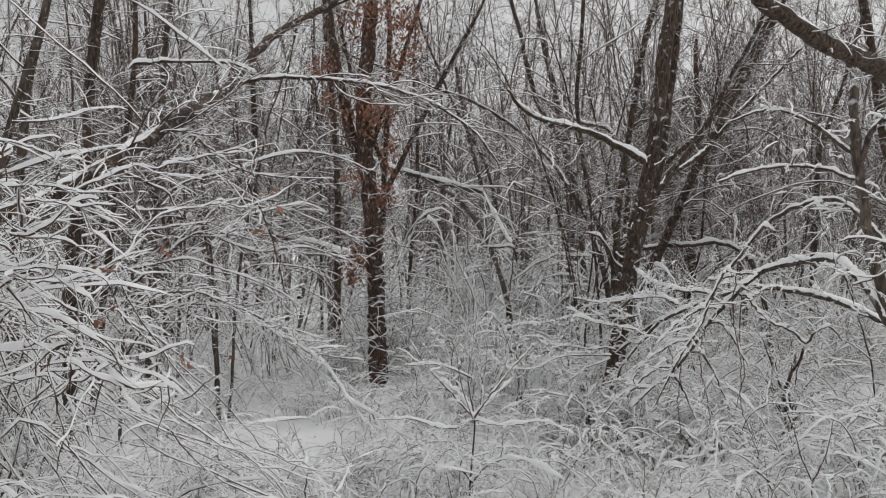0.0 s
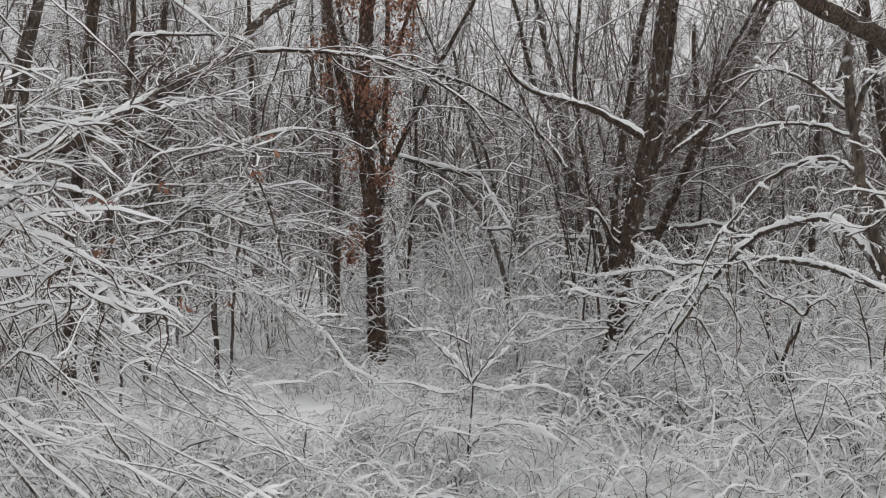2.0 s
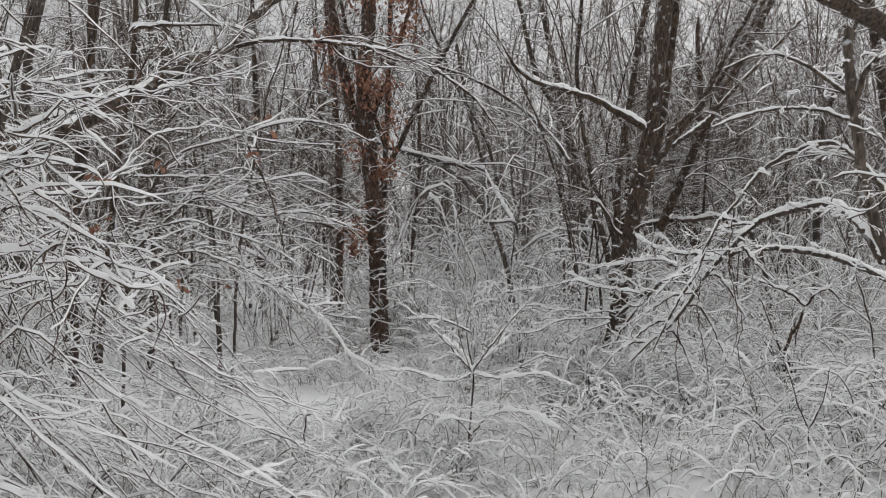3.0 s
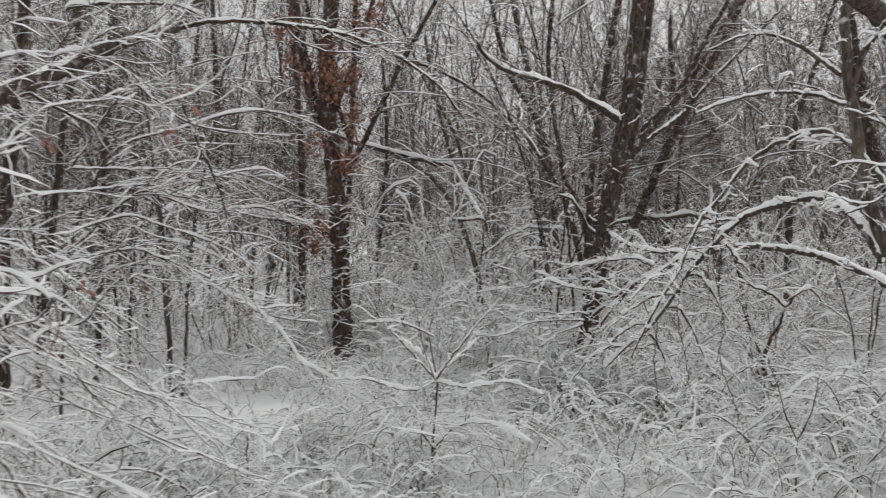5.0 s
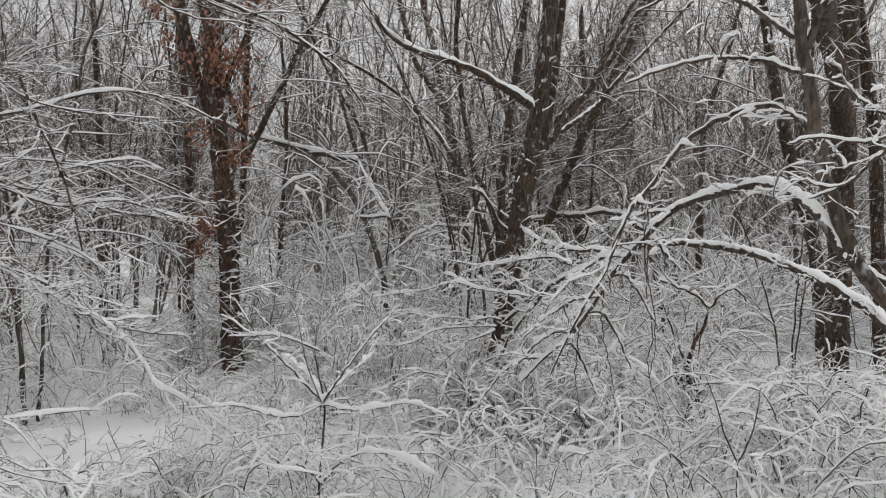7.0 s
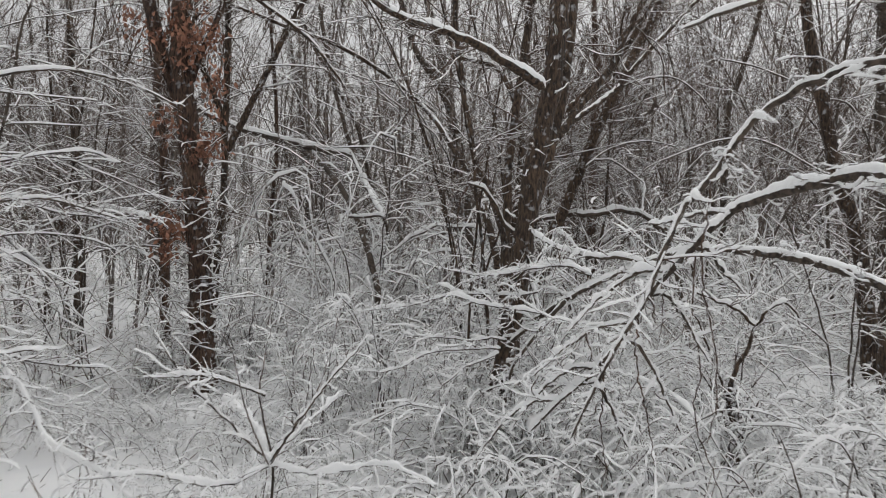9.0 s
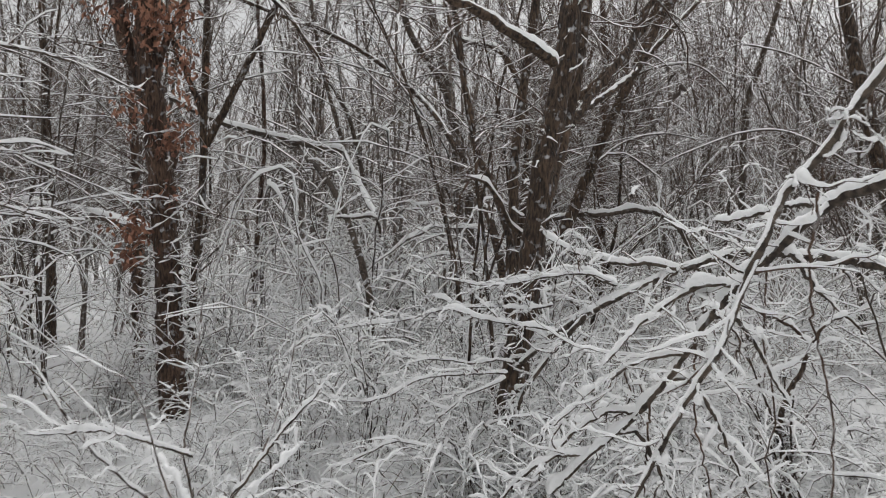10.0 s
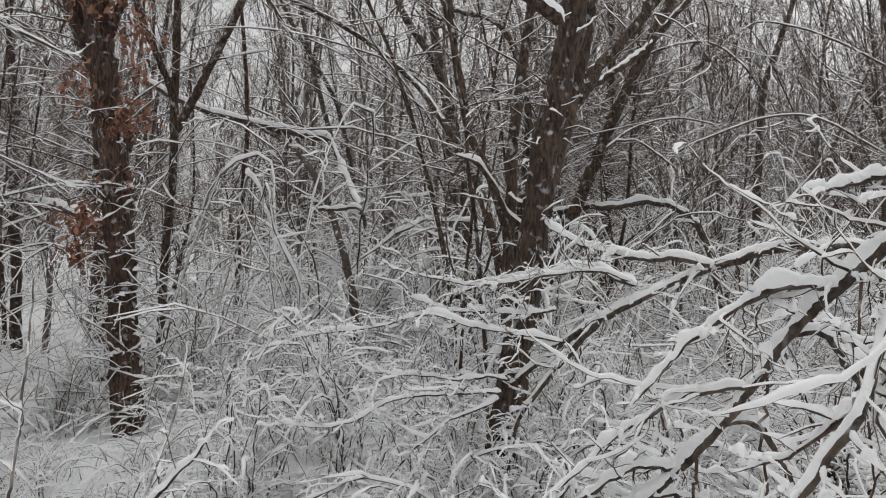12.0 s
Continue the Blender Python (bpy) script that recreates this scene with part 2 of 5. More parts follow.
class Tree:
    """A thing whose limbs follow given lines; finish() adds side twigs, their snow and leaves."""

    def __init__(self, name, at, label, category, seed, bark, group=""):
        self.ob = thing(name, at, label, category, group)
        self.rs, self.bark, self.lines, self.snow = np.random.RandomState(seed), bark, [], []
        self.twig, self.bits = TWIG, []

    def limb(self, name, pts, r0, r1, count=0, sides=8, snow=0.03, wiggle=0.25, twigs=1.0, label="", rough=0.03, up=0.0, cling=0.0, top=0.92):
        if up:
            a, d = np.array(pts[-1]), unit(np.array(pts[-1]) - np.array(pts[-2]))
            for k in range(1, 5):
                d = unit(d + self.rs.normal(0, 0.06, 3) + [0, 0, 0.05])
                a = a + d * max(0.1, (up - pts[-1][2])) / 4
                pts = pts + [tuple(a)]
        length = float(np.linalg.norm(np.diff(np.array(pts), axis=0), axis=1).sum())
        count = max(count, 10, int(length / (0.03 if sides > 6 and length < 3.5 else 0.1)))
        p = spline(pts, count)
        wob = self.rs.normal(0, 1, (count, 3))
        wob = (wob + np.roll(wob, 1, 0) + np.roll(wob, -1, 0)) / 3
        rad = np.linspace(1, 0, count) ** 0.8 * (r0 - r1) + r1
        p = p + wob * wiggle * np.maximum(rad, 0.18 * length / count)[:, None] * np.minimum(1, np.arange(count))[:, None]
        rad = rad * (1 + self.rs.normal(0, 0.04, count))
        rad[-3:] *= np.array([0.9, 0.65, 0.05])
        rad[0] *= 0.05
        P, R = p[None], rad[None]
        steep = abs(p[-1, 2] - p[0, 2]) > 0.75 * length
        ob = part(name, [tubes(P, R, sides, rough, self.rs)], self.bark if steep else LEVEL_BARK[self.bark], self.ob, label)
        if snow:
            bits = caps(P, R * top, np.array([snow]), self.rs, 5 if sides > 5 else 3, cling, 0.0)
            if sides > 6 and snow > 0.012:
                part("snow_ridge", [bits], SNOW, ob, "ridge of fresh snow")
            else:
                self.snow.append(bits)
        if twigs:
            self.lines.append((P, R, length, twigs))
        return P, R

    def spray(self, lines, density=9.0, size=0.5, droop=0.05, snow=0.012, second=5, angle=55, thin=0.5, most=0.007, third=0, fine=True, wide=0.4, ks=None, near=False, least=0.1, u0=0.12, flat=0.8, stout=0.0013):
        """Side twigs along the given lines, their own twigs, and the snow on them."""
        rs = self.rs
        k1, k2, n1 = (18, 8, 5) if near else (12, 6, 4) if fine else ks or (5, 3, 3)
        for P, R, length, amount in lines:
            each = max(1, int(density * length * amount))
            pos, way, ln, rd = spawn(rs, P, R, each, u0, 1.0, angle, 9.0, thin, flat, size)
            ln = ln * rs.choice([0.6, 1.0, 1.7], len(ln), p=[0.45, 0.4, 0.15])
            rd = np.minimum(rd, most * rs.uniform(0.4, 1.2, len(rd)) * (0.5 + ln / size * 0.5))
            p1, r1 = grow(rs, pos, way, ln, rd, k1, 0.3 if near else 0.24, droop * 5 / k1)
            self.bits.append(tubes(p1, r1, n1))
            self.snow.append(caps(p1, r1, snow * rs.uniform(0.4, 1.4, len(p1)), rs, 5 if near else 3, least, 0.16, wide))
            if second:
                pos, way, ln, rd = spawn(rs, p1, r1, second, 0.15, 1.0, 48, 0.5, 0.6, 0.7)
                p2, r2 = grow(rs, pos, way, ln, np.maximum(rd, stout), k2, 0.17, droop * 5 / k2)
                self.bits.append(tubes(p2, r2, 3))
                self.snow.append(caps(p2, r2, 0.7 * snow * rs.uniform(0.3, 1.4, len(p2)), rs, 3 if fine else 2, least, 0.16, wide))
                if third:
                    pos, way, ln, rd = spawn(rs, p2, r2, third, 0.2, 1.0, 45, 0.55, 0.7, 0.7)
                    p3, r3 = grow(rs, pos, way, ln, np.maximum(rd, 0.85 * stout), 4, 0.15, droop)
                    self.bits.append(tubes(p3, r3, 3))
                    self.snow.append(caps(p3, r3, 0.55 * snow * rs.uniform(0.3, 1.3, len(p3)), rs, 2))

    def finish(self, *given, **more):
        self.spray(self.lines, *given, **more)
        if self.bits:
            part("twig_spray", self.bits, self.twig, self.ob, kind="stuff")
        if self.snow:
            part("snow_cover", self.snow, SNOW, self.ob, "fresh snow lying along limbs and twigs", kind="stuff")
        return self.ob


def leaf_bits(rs, centres, size, fold=0.25):
    """Curled withered leaves, each a bent blade of four quads hanging from its stalk."""
    N = len(centres)
    way = unit(np.c_[rs.normal(0, 0.6, N), rs.normal(0, 0.6, N), rs.uniform(-1.4, -0.3, N)])
    side = unit(np.cross(way, rs.normal(0, 1, (N, 3))))
    out = np.cross(way, side)
    s = size * rs.uniform(0.6, 1.25, (N, 1))
    rings = []
    for u, w in ((0, 0.03), (0.3, 0.19), (0.65, 0.23), (1.0, 0.03)):
        mid = centres + way * s * u + out * s * fold * np.sin(3 * u) * rs.uniform(0.2, 1.0, (N, 1))
        lift = out * s * w * rs.uniform(0.2, 0.9, (N, 1))
        rings.append(np.stack([mid - side * s * w + lift, mid, mid + side * s * w + lift], 1))
    return strips(np.stack(rings, 1), False)


# ---- the ground: one sheet to the horizon ----
def build_ground():
    rs = np.random.RandomState(3)
    a = np.r_[np.linspace(0, 24, 110), np.geomspace(24.5, 900, 30)]
    xs = np.r_[-a[::-1][:-1], a]
    ys = np.r_[-np.geomspace(900, 5, 30), np.linspace(-4.8, 35, 170), np.geomspace(35.5, 900, 40)]
    X, Y = np.meshgrid(xs, ys)
    near = (np.hypot(X, Y - 8) < 32)
    Z = ground_z(X, Y) + near * (rs.normal(0, 0.012, X.shape) + 0.02 * np.sin(7 * X + 3 * np.sin(3 * Y)) * np.sin(6 * Y))
    Z = np.where(Y > 48, ground_z(X, 48), Z)
    v = np.stack([X, Y, Z], -1)[None]
    ob = new("ground", mesh("ground", [strips(v, False)], (SNOW,)))
    tagged(ob, "snow-covered forest floor with soft hummocks", "ground", kind="structure")


build_ground()


# ---- the oak with withered leaves ----
def build_oak():
    t = Tree("oak_tree", (-0.72, 9.2, 0.1), "brown-barked young oak holding withered leaves in snow", "tree", 11, BARK_OAK)
    trunk = [(-0.78, 9.96, -0.05), (-0.8, 9.95, 0.48), (-0.82, 9.95, 1.18), (-0.85, 9.97, 1.82), (-0.91, 10.0, 2.45), (-0.97, 10.0, 2.98), (-1.01, 9.99, 3.48), (-0.99, 10.09, 4.1), (-0.95, 10.19, 4.77), (-0.91, 10.29, 5.67), (-0.9, 10.48, 7.08)]
    t.limb("trunk", trunk, 0.112, 0.066, 110, 24, 0.0, 0.12, 0.35, rough=0.06)
    t.limb("limb", [(-0.79, 10.12, 2.3), (-0.88, 10.08, 2.57), (-1.0, 10.05, 2.88), (-1.17, 10.07, 3.32), (-1.26, 10.07, 3.71), (-1.42, 10.2, 4.45)], 0.075, 0.045, 40, 10, 0.02, 0.1, 1.0, up=7)
    t.limb("limb", [(-0.94, 10.0, 3.09), (-0.8, 9.99, 3.44), (-0.63, 10.19, 3.98), (-0.47, 10.29, 4.58), (-0.31, 10.39, 5.13), (-0.13, 10.49, 5.98)], 0.032, 0.014, 40, 8, 0.015, 0.2, 1.2, up=7.5)
    t.limb("limb", [(-6.1, 17.64, 2.62), (-3.81, 14.83, 2.27), (-2.44, 12.74, 2.05), (-1.67, 11.44, 1.91), (-1.02, 10.25, 1.74)], 0.045, 0.06, 60, 8, 0.04, 0.3, 0.5)
    rs = t.rs
    # small twigs that stand off the lower trunk, each with its line of snow
    low = spline(trunk, 60)[2:22]
    pos = low[rs.randint(0, len(low), 150)]
    a = rs.uniform(0, 2 * np.pi, 150)
    out = np.c_[np.cos(a), np.sin(a), rs.uniform(-0.1, 0.6, 150)]
    P, R = grow(rs, pos + 0.14 * out * [1, 1, 0], out, rs.uniform(0.08, 0.4, 150), np.full(150, 0.0035), 10, 0.28, 0.02)
    # shoots that cross the trunk close to its bark
    b = rs.uniform(0, 2 * np.pi, 130)
    ring = np.c_[np.cos(b), np.sin(b), 0 * b]
    along = np.c_[-np.sin(b), np.cos(b), rs.uniform(-0.3, 0.7, 130)] * rs.choice([-1, 1], 130)[:, None] * [1, 1, 0] + np.c_[0.25 * ring[:, :2], rs.uniform(-0.3, 0.7, 130)]
    Q, S = grow(rs, low[rs.randint(0, len(low) - 4, 130)] + 0.135 * ring - 0.1 * along * [1, 1, 0], along, rs.uniform(0.14, 0.34, 130), np.full(130, 0.0032), 10, 0.2, 0.02)
    part("twig_fringe", [tubes(P, R, 4), tubes(Q, S, 4)], TWIG, t.ob, kind="stuff")
    t.snow += [caps(P, R, rs.uniform(0.005, 0.014, 150), rs, 3), caps(Q, S, rs.uniform(0.008, 0.018, 130), rs, 3, 0.3)]
    t.finish(12, 0.9, -0.02, 0.005, 6, third=2, most=0.008, stout=0.0028)
    cl = []
    clumps = ((-1.16, 1.8, 40, 0.1), (-1.02, 1.64, 40, 0.1), (-1.12, 1.58, 30, 0.08), (-0.92, 2.12, 26, 0.08), (-1.11, 2.72, 34, 0.1), (-0.7, 2.62, 40, 0.1), (-0.82, 2.5, 30, 0.09), (-0.7, 3.12, 44, 0.12), (-0.96, 3.3, 30, 0.12),
              (-1.08, 3.6, 60, 0.15), (-0.72, 3.62, 70, 0.14), (-1.41, 3.7, 30, 0.12), (-1.44, 4.25, 60, 0.14), (-0.57, 4.3, 80, 0.16), (-0.92, 3.76, 60, 0.15), (-1.14, 4.6, 60, 0.17), (-0.5, 4.65, 90, 0.2), (-0.3, 4.8, 60, 0.2), (-0.85, 4.9, 80, 0.2), (-1.2, 5.1, 60, 0.2))
    for x, z, n, s in clumps:
        for sub in range(4):
            mid = np.array([x, 9.88, z]) + rs.normal(0, 0.7, 3) * s
            cl.append(mid + rs.normal(0, 0.5, (n // 2, 3)) * [s, s, 1.2 * s])
    part("foliage", [leaf_bits(rs, np.vstack(cl), 0.062)], LEAF, t.ob, "withered red-brown oak leaves", kind="stuff")


build_oak()


# ---- the tree of several stems ----
def build_stems():
    t = Tree("multi_stem_tree", (1.66, 7.8, 0.1), "dark-barked tree of several stems with snow in its forks", "tree", 12, BARK_DARK)
    t.limb("trunk", [(1.57, 7.75, -0.05)] + [(1.64, 7.79, 0.49), (1.72, 7.8, 0.96), (1.8, 7.86, 1.43), (1.86, 7.87, 1.8), (1.92, 7.9, 2.14), (2.0, 7.92, 2.48), (2.07, 7.95, 2.8), (2.13, 8.0, 3.13), (2.24, 8.14, 3.83)], 0.08, 0.06, 120, 24, 0.006, 0.12, 0.3, rough=0.06, up=8.0)
    rs = t.rs
    low = spline([(1.64, 7.79, 0.49), (1.72, 7.8, 0.96), (1.8, 7.86, 1.43), (1.86, 7.87, 1.8), (1.92, 7.9, 2.14), (2.0, 7.92, 2.48), (2.07, 7.95, 2.8), (2.13, 8.0, 3.13), (2.24, 8.14, 3.83)], 60)[4:56]
    pos = low[rs.randint(0, len(low), 40)]
    a = rs.uniform(0, 2 * np.pi, 40)
    out = np.c_[np.cos(a), np.sin(a), rs.uniform(-0.1, 0.8, 40)]
    P, R = grow(rs, pos + 0.085 * out * [1, 1, 0], out, rs.uniform(0.04, 0.16, 40), np.full(40, 0.004), 8, 0.3, 0.02)
    part("twig_fringe", [tubes(P, R, 4)], TWIG, t.ob, kind="stuff")
    t.snow.append(caps(P, R, rs.uniform(0.005, 0.012, 40), rs, 3))
    P, R = t.limb("twig", [(2.75, 8.51, 3.02), (2.94, 8.58, 2.99), (3.09, 8.61, 2.89), (3.13, 8.61, 2.79)], 0.006, 0.002, 20, 6, 0.006, 0.5, 0.6)
    part("foliage", [leaf_bits(rs, P[0, [13, 15, 17, 19, 19]] + rs.normal(0, 0.015, (5, 3)), 0.1)], POD, t.ob, "few dark curled leaves", kind="stuff")
    t.limb("stem", [(1.88, 7.9, 1.75), (1.98, 8.02, 1.98), (2.08, 8.15, 2.2), (2.16, 8.22, 2.45), (2.25, 8.28, 2.79), (2.32, 8.33, 3.18), (2.42, 8.42, 3.84)], 0.042, 0.034, 60, 10, 0.01, 0.1, 0.6, up=7.5)
    t.limb("stem", [(1.78, 8.2, 0.2)] + [(1.81, 8.38, 1.14), (1.82, 8.48, 1.59), (1.78, 8.59, 1.87), (1.72, 8.7, 2.11), (1.64, 8.81, 2.3), (1.59, 8.92, 2.67), (1.55, 9.03, 3.12), (1.52, 9.14, 3.65)], 0.03, 0.02, 60, 8, 0.005, 0.2, 1.0, up=6.5)
    t.limb("stem", [(1.9, 8.9, 0.2)] + [(1.95, 9.17, 1.23), (1.98, 9.17, 1.79), (2.02, 9.27, 2.27), (2.09, 9.36, 2.69), (2.19, 9.45, 3.17), (2.28, 9.54, 3.71)], 0.042, 0.034, 60, 8, 0.005, 0.2, 0.8, up=7)
    t.limb("limb", [(1.85, 8.18, 1.68), (1.73, 8.09, 1.76), (1.66, 8.0, 1.88), (1.54, 7.91, 2.01), (1.4, 7.83, 2.05)], 0.018, 0.008, 20, 7, 0.014)
    t.limb("stem", [(2.3, 10.4, 0.1), (2.3, 10.4, 1.4)] + [(2.39, 10.33, 2.5), (2.36, 10.34, 2.86), (2.28, 10.35, 3.22), (2.1, 10.37, 3.47), (1.76, 10.31, 3.53), (1.58, 10.34, 3.68)], 0.05, 0.02, 50, 8, 0.03, 0.2, 1.0)
    t.limb("limb", [(2.91, 10.47, 3.02), (3.13, 10.44, 3.24), (3.38, 10.41, 3.47), (3.53, 10.4, 3.67), (3.67, 10.38, 3.91)], 0.036, 0.022, 30, 7, 0.004, 0.3, 1.0, up=6.0)
    t.limb("limb", [(2.37, 9.12, 2.5), (2.69, 9.49, 2.77), (3.0, 9.65, 2.98), (3.25, 9.82, 3.16), (3.49, 9.9, 3.42)], 0.032, 0.018, 30, 7, 0.004, 0.3, 1.2, up=5.5)
    t.limb("limb", [(2.26, 8.53, 2.47), (2.46, 8.71, 2.69), (2.58, 8.8, 2.84), (2.87, 8.96, 3.14), (3.02, 9.05, 3.41)], 0.034, 0.02, 30, 7, 0.004, 0.3, 1.2, up=6.0, top=0.5)
    t.limb("limb", [(1.97, 7.75, 2.73), (1.75, 7.63, 2.82), (1.49, 7.46, 2.93), (1.19, 7.31, 3.0), (0.89, 7.14, 3.03), (0.67, 7.08, 3.15), (0.57, 6.99, 3.27)], 0.036, 0.014, 40, 8, 0.03, 0.3, 1.2, "snow-laden limb with a torn end")
    # slender stems that fan out and arch over from the same root
    for k in range(7):
        x0, y0 = 1.95 + rs.normal(0, 0.3), 8.5 + rs.uniform(0, 1.8)
        dx, dy, h = (rs.uniform(-2.3, -0.6) if k % 3 else rs.uniform(0.5, 2.0)), rs.normal(0, 0.5), rs.uniform(3.2, 5.6)
        arc = [(x0 + dx * u**1.7, y0 + dy * u, 0.05 + h * (1.25 * u - 0.3 * u**2.5)) for u in (0, 0.2, 0.4, 0.6, 0.8, 1.0)]
        t.limb("slender_stem", arc, rs.uniform(0.010, 0.017), 0.005, 50, 7, 0.006, 0.5, 0.6)
    t.finish(9, 0.9, 0.0, 0.004, 6, 58, third=2, most=0.007, stout=0.0022, u0=0.36)


build_stems()


def lone_tree(name, pts, r0, r1, seed, bark, label, snow=0.004, density=7, size=0.8, second=4, category="tree"):
    p = list(pts)
    if p[0][2] > 0.2:
        a, b = np.array(p[0]), np.array(p[1])
        way = (a - b) / max(0.05, abs(a[2] - b[2]))
        foot = a + way * (a[2] - 0.05) * [0.6, 0.6, 0]
        p = [(float(foot[0]), float(foot[1]), 0.03)] + p
    t = Tree(name, (p[0][0], p[0][1], 0.1), label, category, seed, bark)
    t.limb("trunk", p, r0, 0.6 * r1, 0, 9, snow, 0.15, 1.0, rough=0.04, up=7.0)
    return t, density, size, second


def slim_tree(pts, r0, r1, seed, bark, label):
    t, density, size, second = lone_tree("slim_tree", pts, r0, r1, seed, bark, label)
    big = seed in (21, 22, 23, 24)
    t.finish(8 if big else density * 1.3, 1.1 if big else size, -0.02, 0.003 if big else 0.004, 8 if big else second + 1, 62 if big else 50, 0.5, 0.007 if big else 0.005, 3 if big else 1, fine=False, ks=(8, 4, 3), stout=0.003, u0=0.25)


slim_tree([(3.06, 11.95, 1.47), (3.21, 11.94, 1.8), (3.48, 11.91, 2.46), (3.78, 11.87, 3.15), (4.08, 11.84, 3.75), (4.39, 11.9, 4.33), (4.97, 12.04, 5.38)], 0.08, 0.06, 21, BARK_DARK, "dark trunk leaning over among snowy brush")
slim_tree([(2.24, 13.87, 1.53), (2.22, 13.88, 2.33), (2.18, 13.89, 3.13), (2.09, 14.0, 3.88), (1.98, 14.12, 4.57), (1.8, 14.25, 5.42)], 0.085, 0.06, 22, BARK_GREY, "slender grey-barked tree with snowy twigs")
slim_tree([(2.17, 10.55, 1.39), (2.08, 11.07, 2.12), (1.89, 11.6, 2.7), (1.6, 12.15, 3.28), (1.14, 12.71, 3.83), (0.51, 13.09, 4.3), (-0.03, 13.26, 4.53)], 0.045, 0.03, 23, BARK_DARK, "thin tree bent over in a long arch")
slim_tree([(2.21, 12.56, 1.66), (2.14, 12.58, 2.42), (2.03, 12.6, 3.12), (1.81, 12.63, 3.7), (1.52, 12.66, 4.14), (1.34, 12.69, 4.72)], 0.06, 0.045, 24, BARK_GREY, "slender grey tree leaning in the thicket")
slim_tree([(6.04, 9.94, 0.89), (5.94, 9.96, 1.62), (5.77, 9.99, 2.3), (5.63, 10.01, 2.87), (5.57, 10.12, 3.46), (5.54, 10.22, 4.0), (5.45, 10.24, 4.64)], 0.09, 0.07, 25, BARK_DARK, "dark slim trunk leaning above deep brush")
slim_tree([(-3.07, 6.6, 1.48), (-3.06, 6.6, 1.9), (-2.96, 6.6, 2.6), (-2.93, 6.6, 3.21), (-2.87, 6.59, 3.73), (-2.81, 6.59, 4.29)], 0.06, 0.045, 26, BARK_DARK, "dark slim trunk behind snow-laden shrubs")
slim_tree([(-4.27, 8.0, 1.97), (-4.22, 8.0, 2.93), (-4.14, 7.99, 3.67), (-4.01, 7.99, 4.18), (-3.89, 7.99, 4.8)], 0.06, 0.045, 27, BARK_GREY, "grey trunk behind snow-laden shrubs")
slim_tree([(-3.24, 9.0, 2.57), (-3.19, 8.99, 3.39), (-3.15, 8.99, 4.09), (-3.07, 8.99, 4.79)], 0.04, 0.03, 28, BARK_GREY, "slim grey trunk in snowy thicket")
slim_tree([(-3.48, 8.5, 2.52), (-3.37, 8.5, 3.19), (-3.29, 8.49, 3.91), (-3.29, 8.49, 4.63)], 0.04, 0.03, 29, BARK_DARK, "slim dark trunk in snowy thicket")
slim_tree([(6.96, 15.0, 1.68), (6.99, 15.0, 2.69), (7.06, 14.99, 3.8), (7.25, 14.97, 4.39), (7.45, 14.95, 4.98), (7.66, 14.93, 5.75)], 0.07, 0.05, 34, BARK_GREY, "stout grey trunk leaning in the thicket")
slim_tree([(5.06, 16.24, 1.87), (5.08, 16.24, 2.43), (5.09, 16.24, 2.98), (5.11, 16.25, 3.71), (5.17, 16.24, 4.63)], 0.1, 0.07, 35, BARK_OAK, "rusty brown trunk half hidden by twigs")
slim_tree([(-3.32, 14.51, 0.15), (-3.37, 14.6, 1.48), (-3.42, 14.7, 2.51), (-3.51, 14.89, 3.89), (-3.6, 14.99, 5.28), (-3.68, 14.98, 6.98)], 0.075, 0.04, 30, BARK_DARK, "slim dark trunk standing in open snow")
slim_tree([(-1.58, 12.01, 0.36), (-1.58, 12.0, 1.81), (-1.59, 12.0, 2.82), (-1.66, 11.99, 3.93), (-1.77, 11.99, 5.11), (-1.84, 11.99, 6.13)], 0.06, 0.04, 31, BARK_OAK, "slim brown trunk behind the oak")
slim_tree([(-3.67, 15.0, 0.62), (-3.73, 15.0, 2.1), (-3.82, 14.99, 3.37)], 0.03, 0.02, 32, BARK_DARK, "thin dark pole standing in snow")
slim_tree([(-0.66, 15.0, 0.4), (-0.6, 15.0, 1.69), (-0.53, 15.0, 2.63), (-0.49, 15.0, 3.1), (-0.5, 15.0, 4.03), (-0.56, 15.0, 4.97)], 0.042, 0.028, 36, BARK_OAK, "slim brown trunk deep in the thicket")
slim_tree([(-2.27, 15.0, 1.26), (-2.3, 15.0, 2.53), (-2.33, 14.99, 3.7)], 0.03, 0.02, 33, BARK_DARK, "thin dark pole standing in snow")


def build_fan():
    t = Tree("fan_tree", (-1.05, 12.3, 0.15), "dark tree fanning out into slender upright stems", "tree", 37, BARK_DARK)
    t.limb("trunk", [(-1.08, 12.3, 0.05), (-1.02, 12.3, 1.37), (-0.94, 12.3, 2.19), (-0.91, 12.3, 2.96), (-0.88, 12.3, 3.78), (-0.86, 12.3, 4.49)], 0.044, 0.034, 60, 10, 0.0, 0.15, 0.8, up=7.5)
    t.limb("stem", [(-0.93, 12.3, 2.7), (-0.75, 12.3, 3.05), (-0.53, 12.35, 3.5), (-0.23, 12.4, 4.16)], 0.045, 0.025, 30, 8, 0.004, 0.2, 1.0, up=7.0)
    t.limb("stem", [(-0.91, 12.3, 3.1), (-1.03, 12.25, 3.45), (-1.16, 12.2, 3.78), (-1.32, 12.2, 4.24)], 0.035, 0.022, 30, 8, 0.004, 0.2, 1.0, up=7.0)
    t.finish(11, 0.9, -0.02, 0.004, 6, 40, third=1)


build_fan()


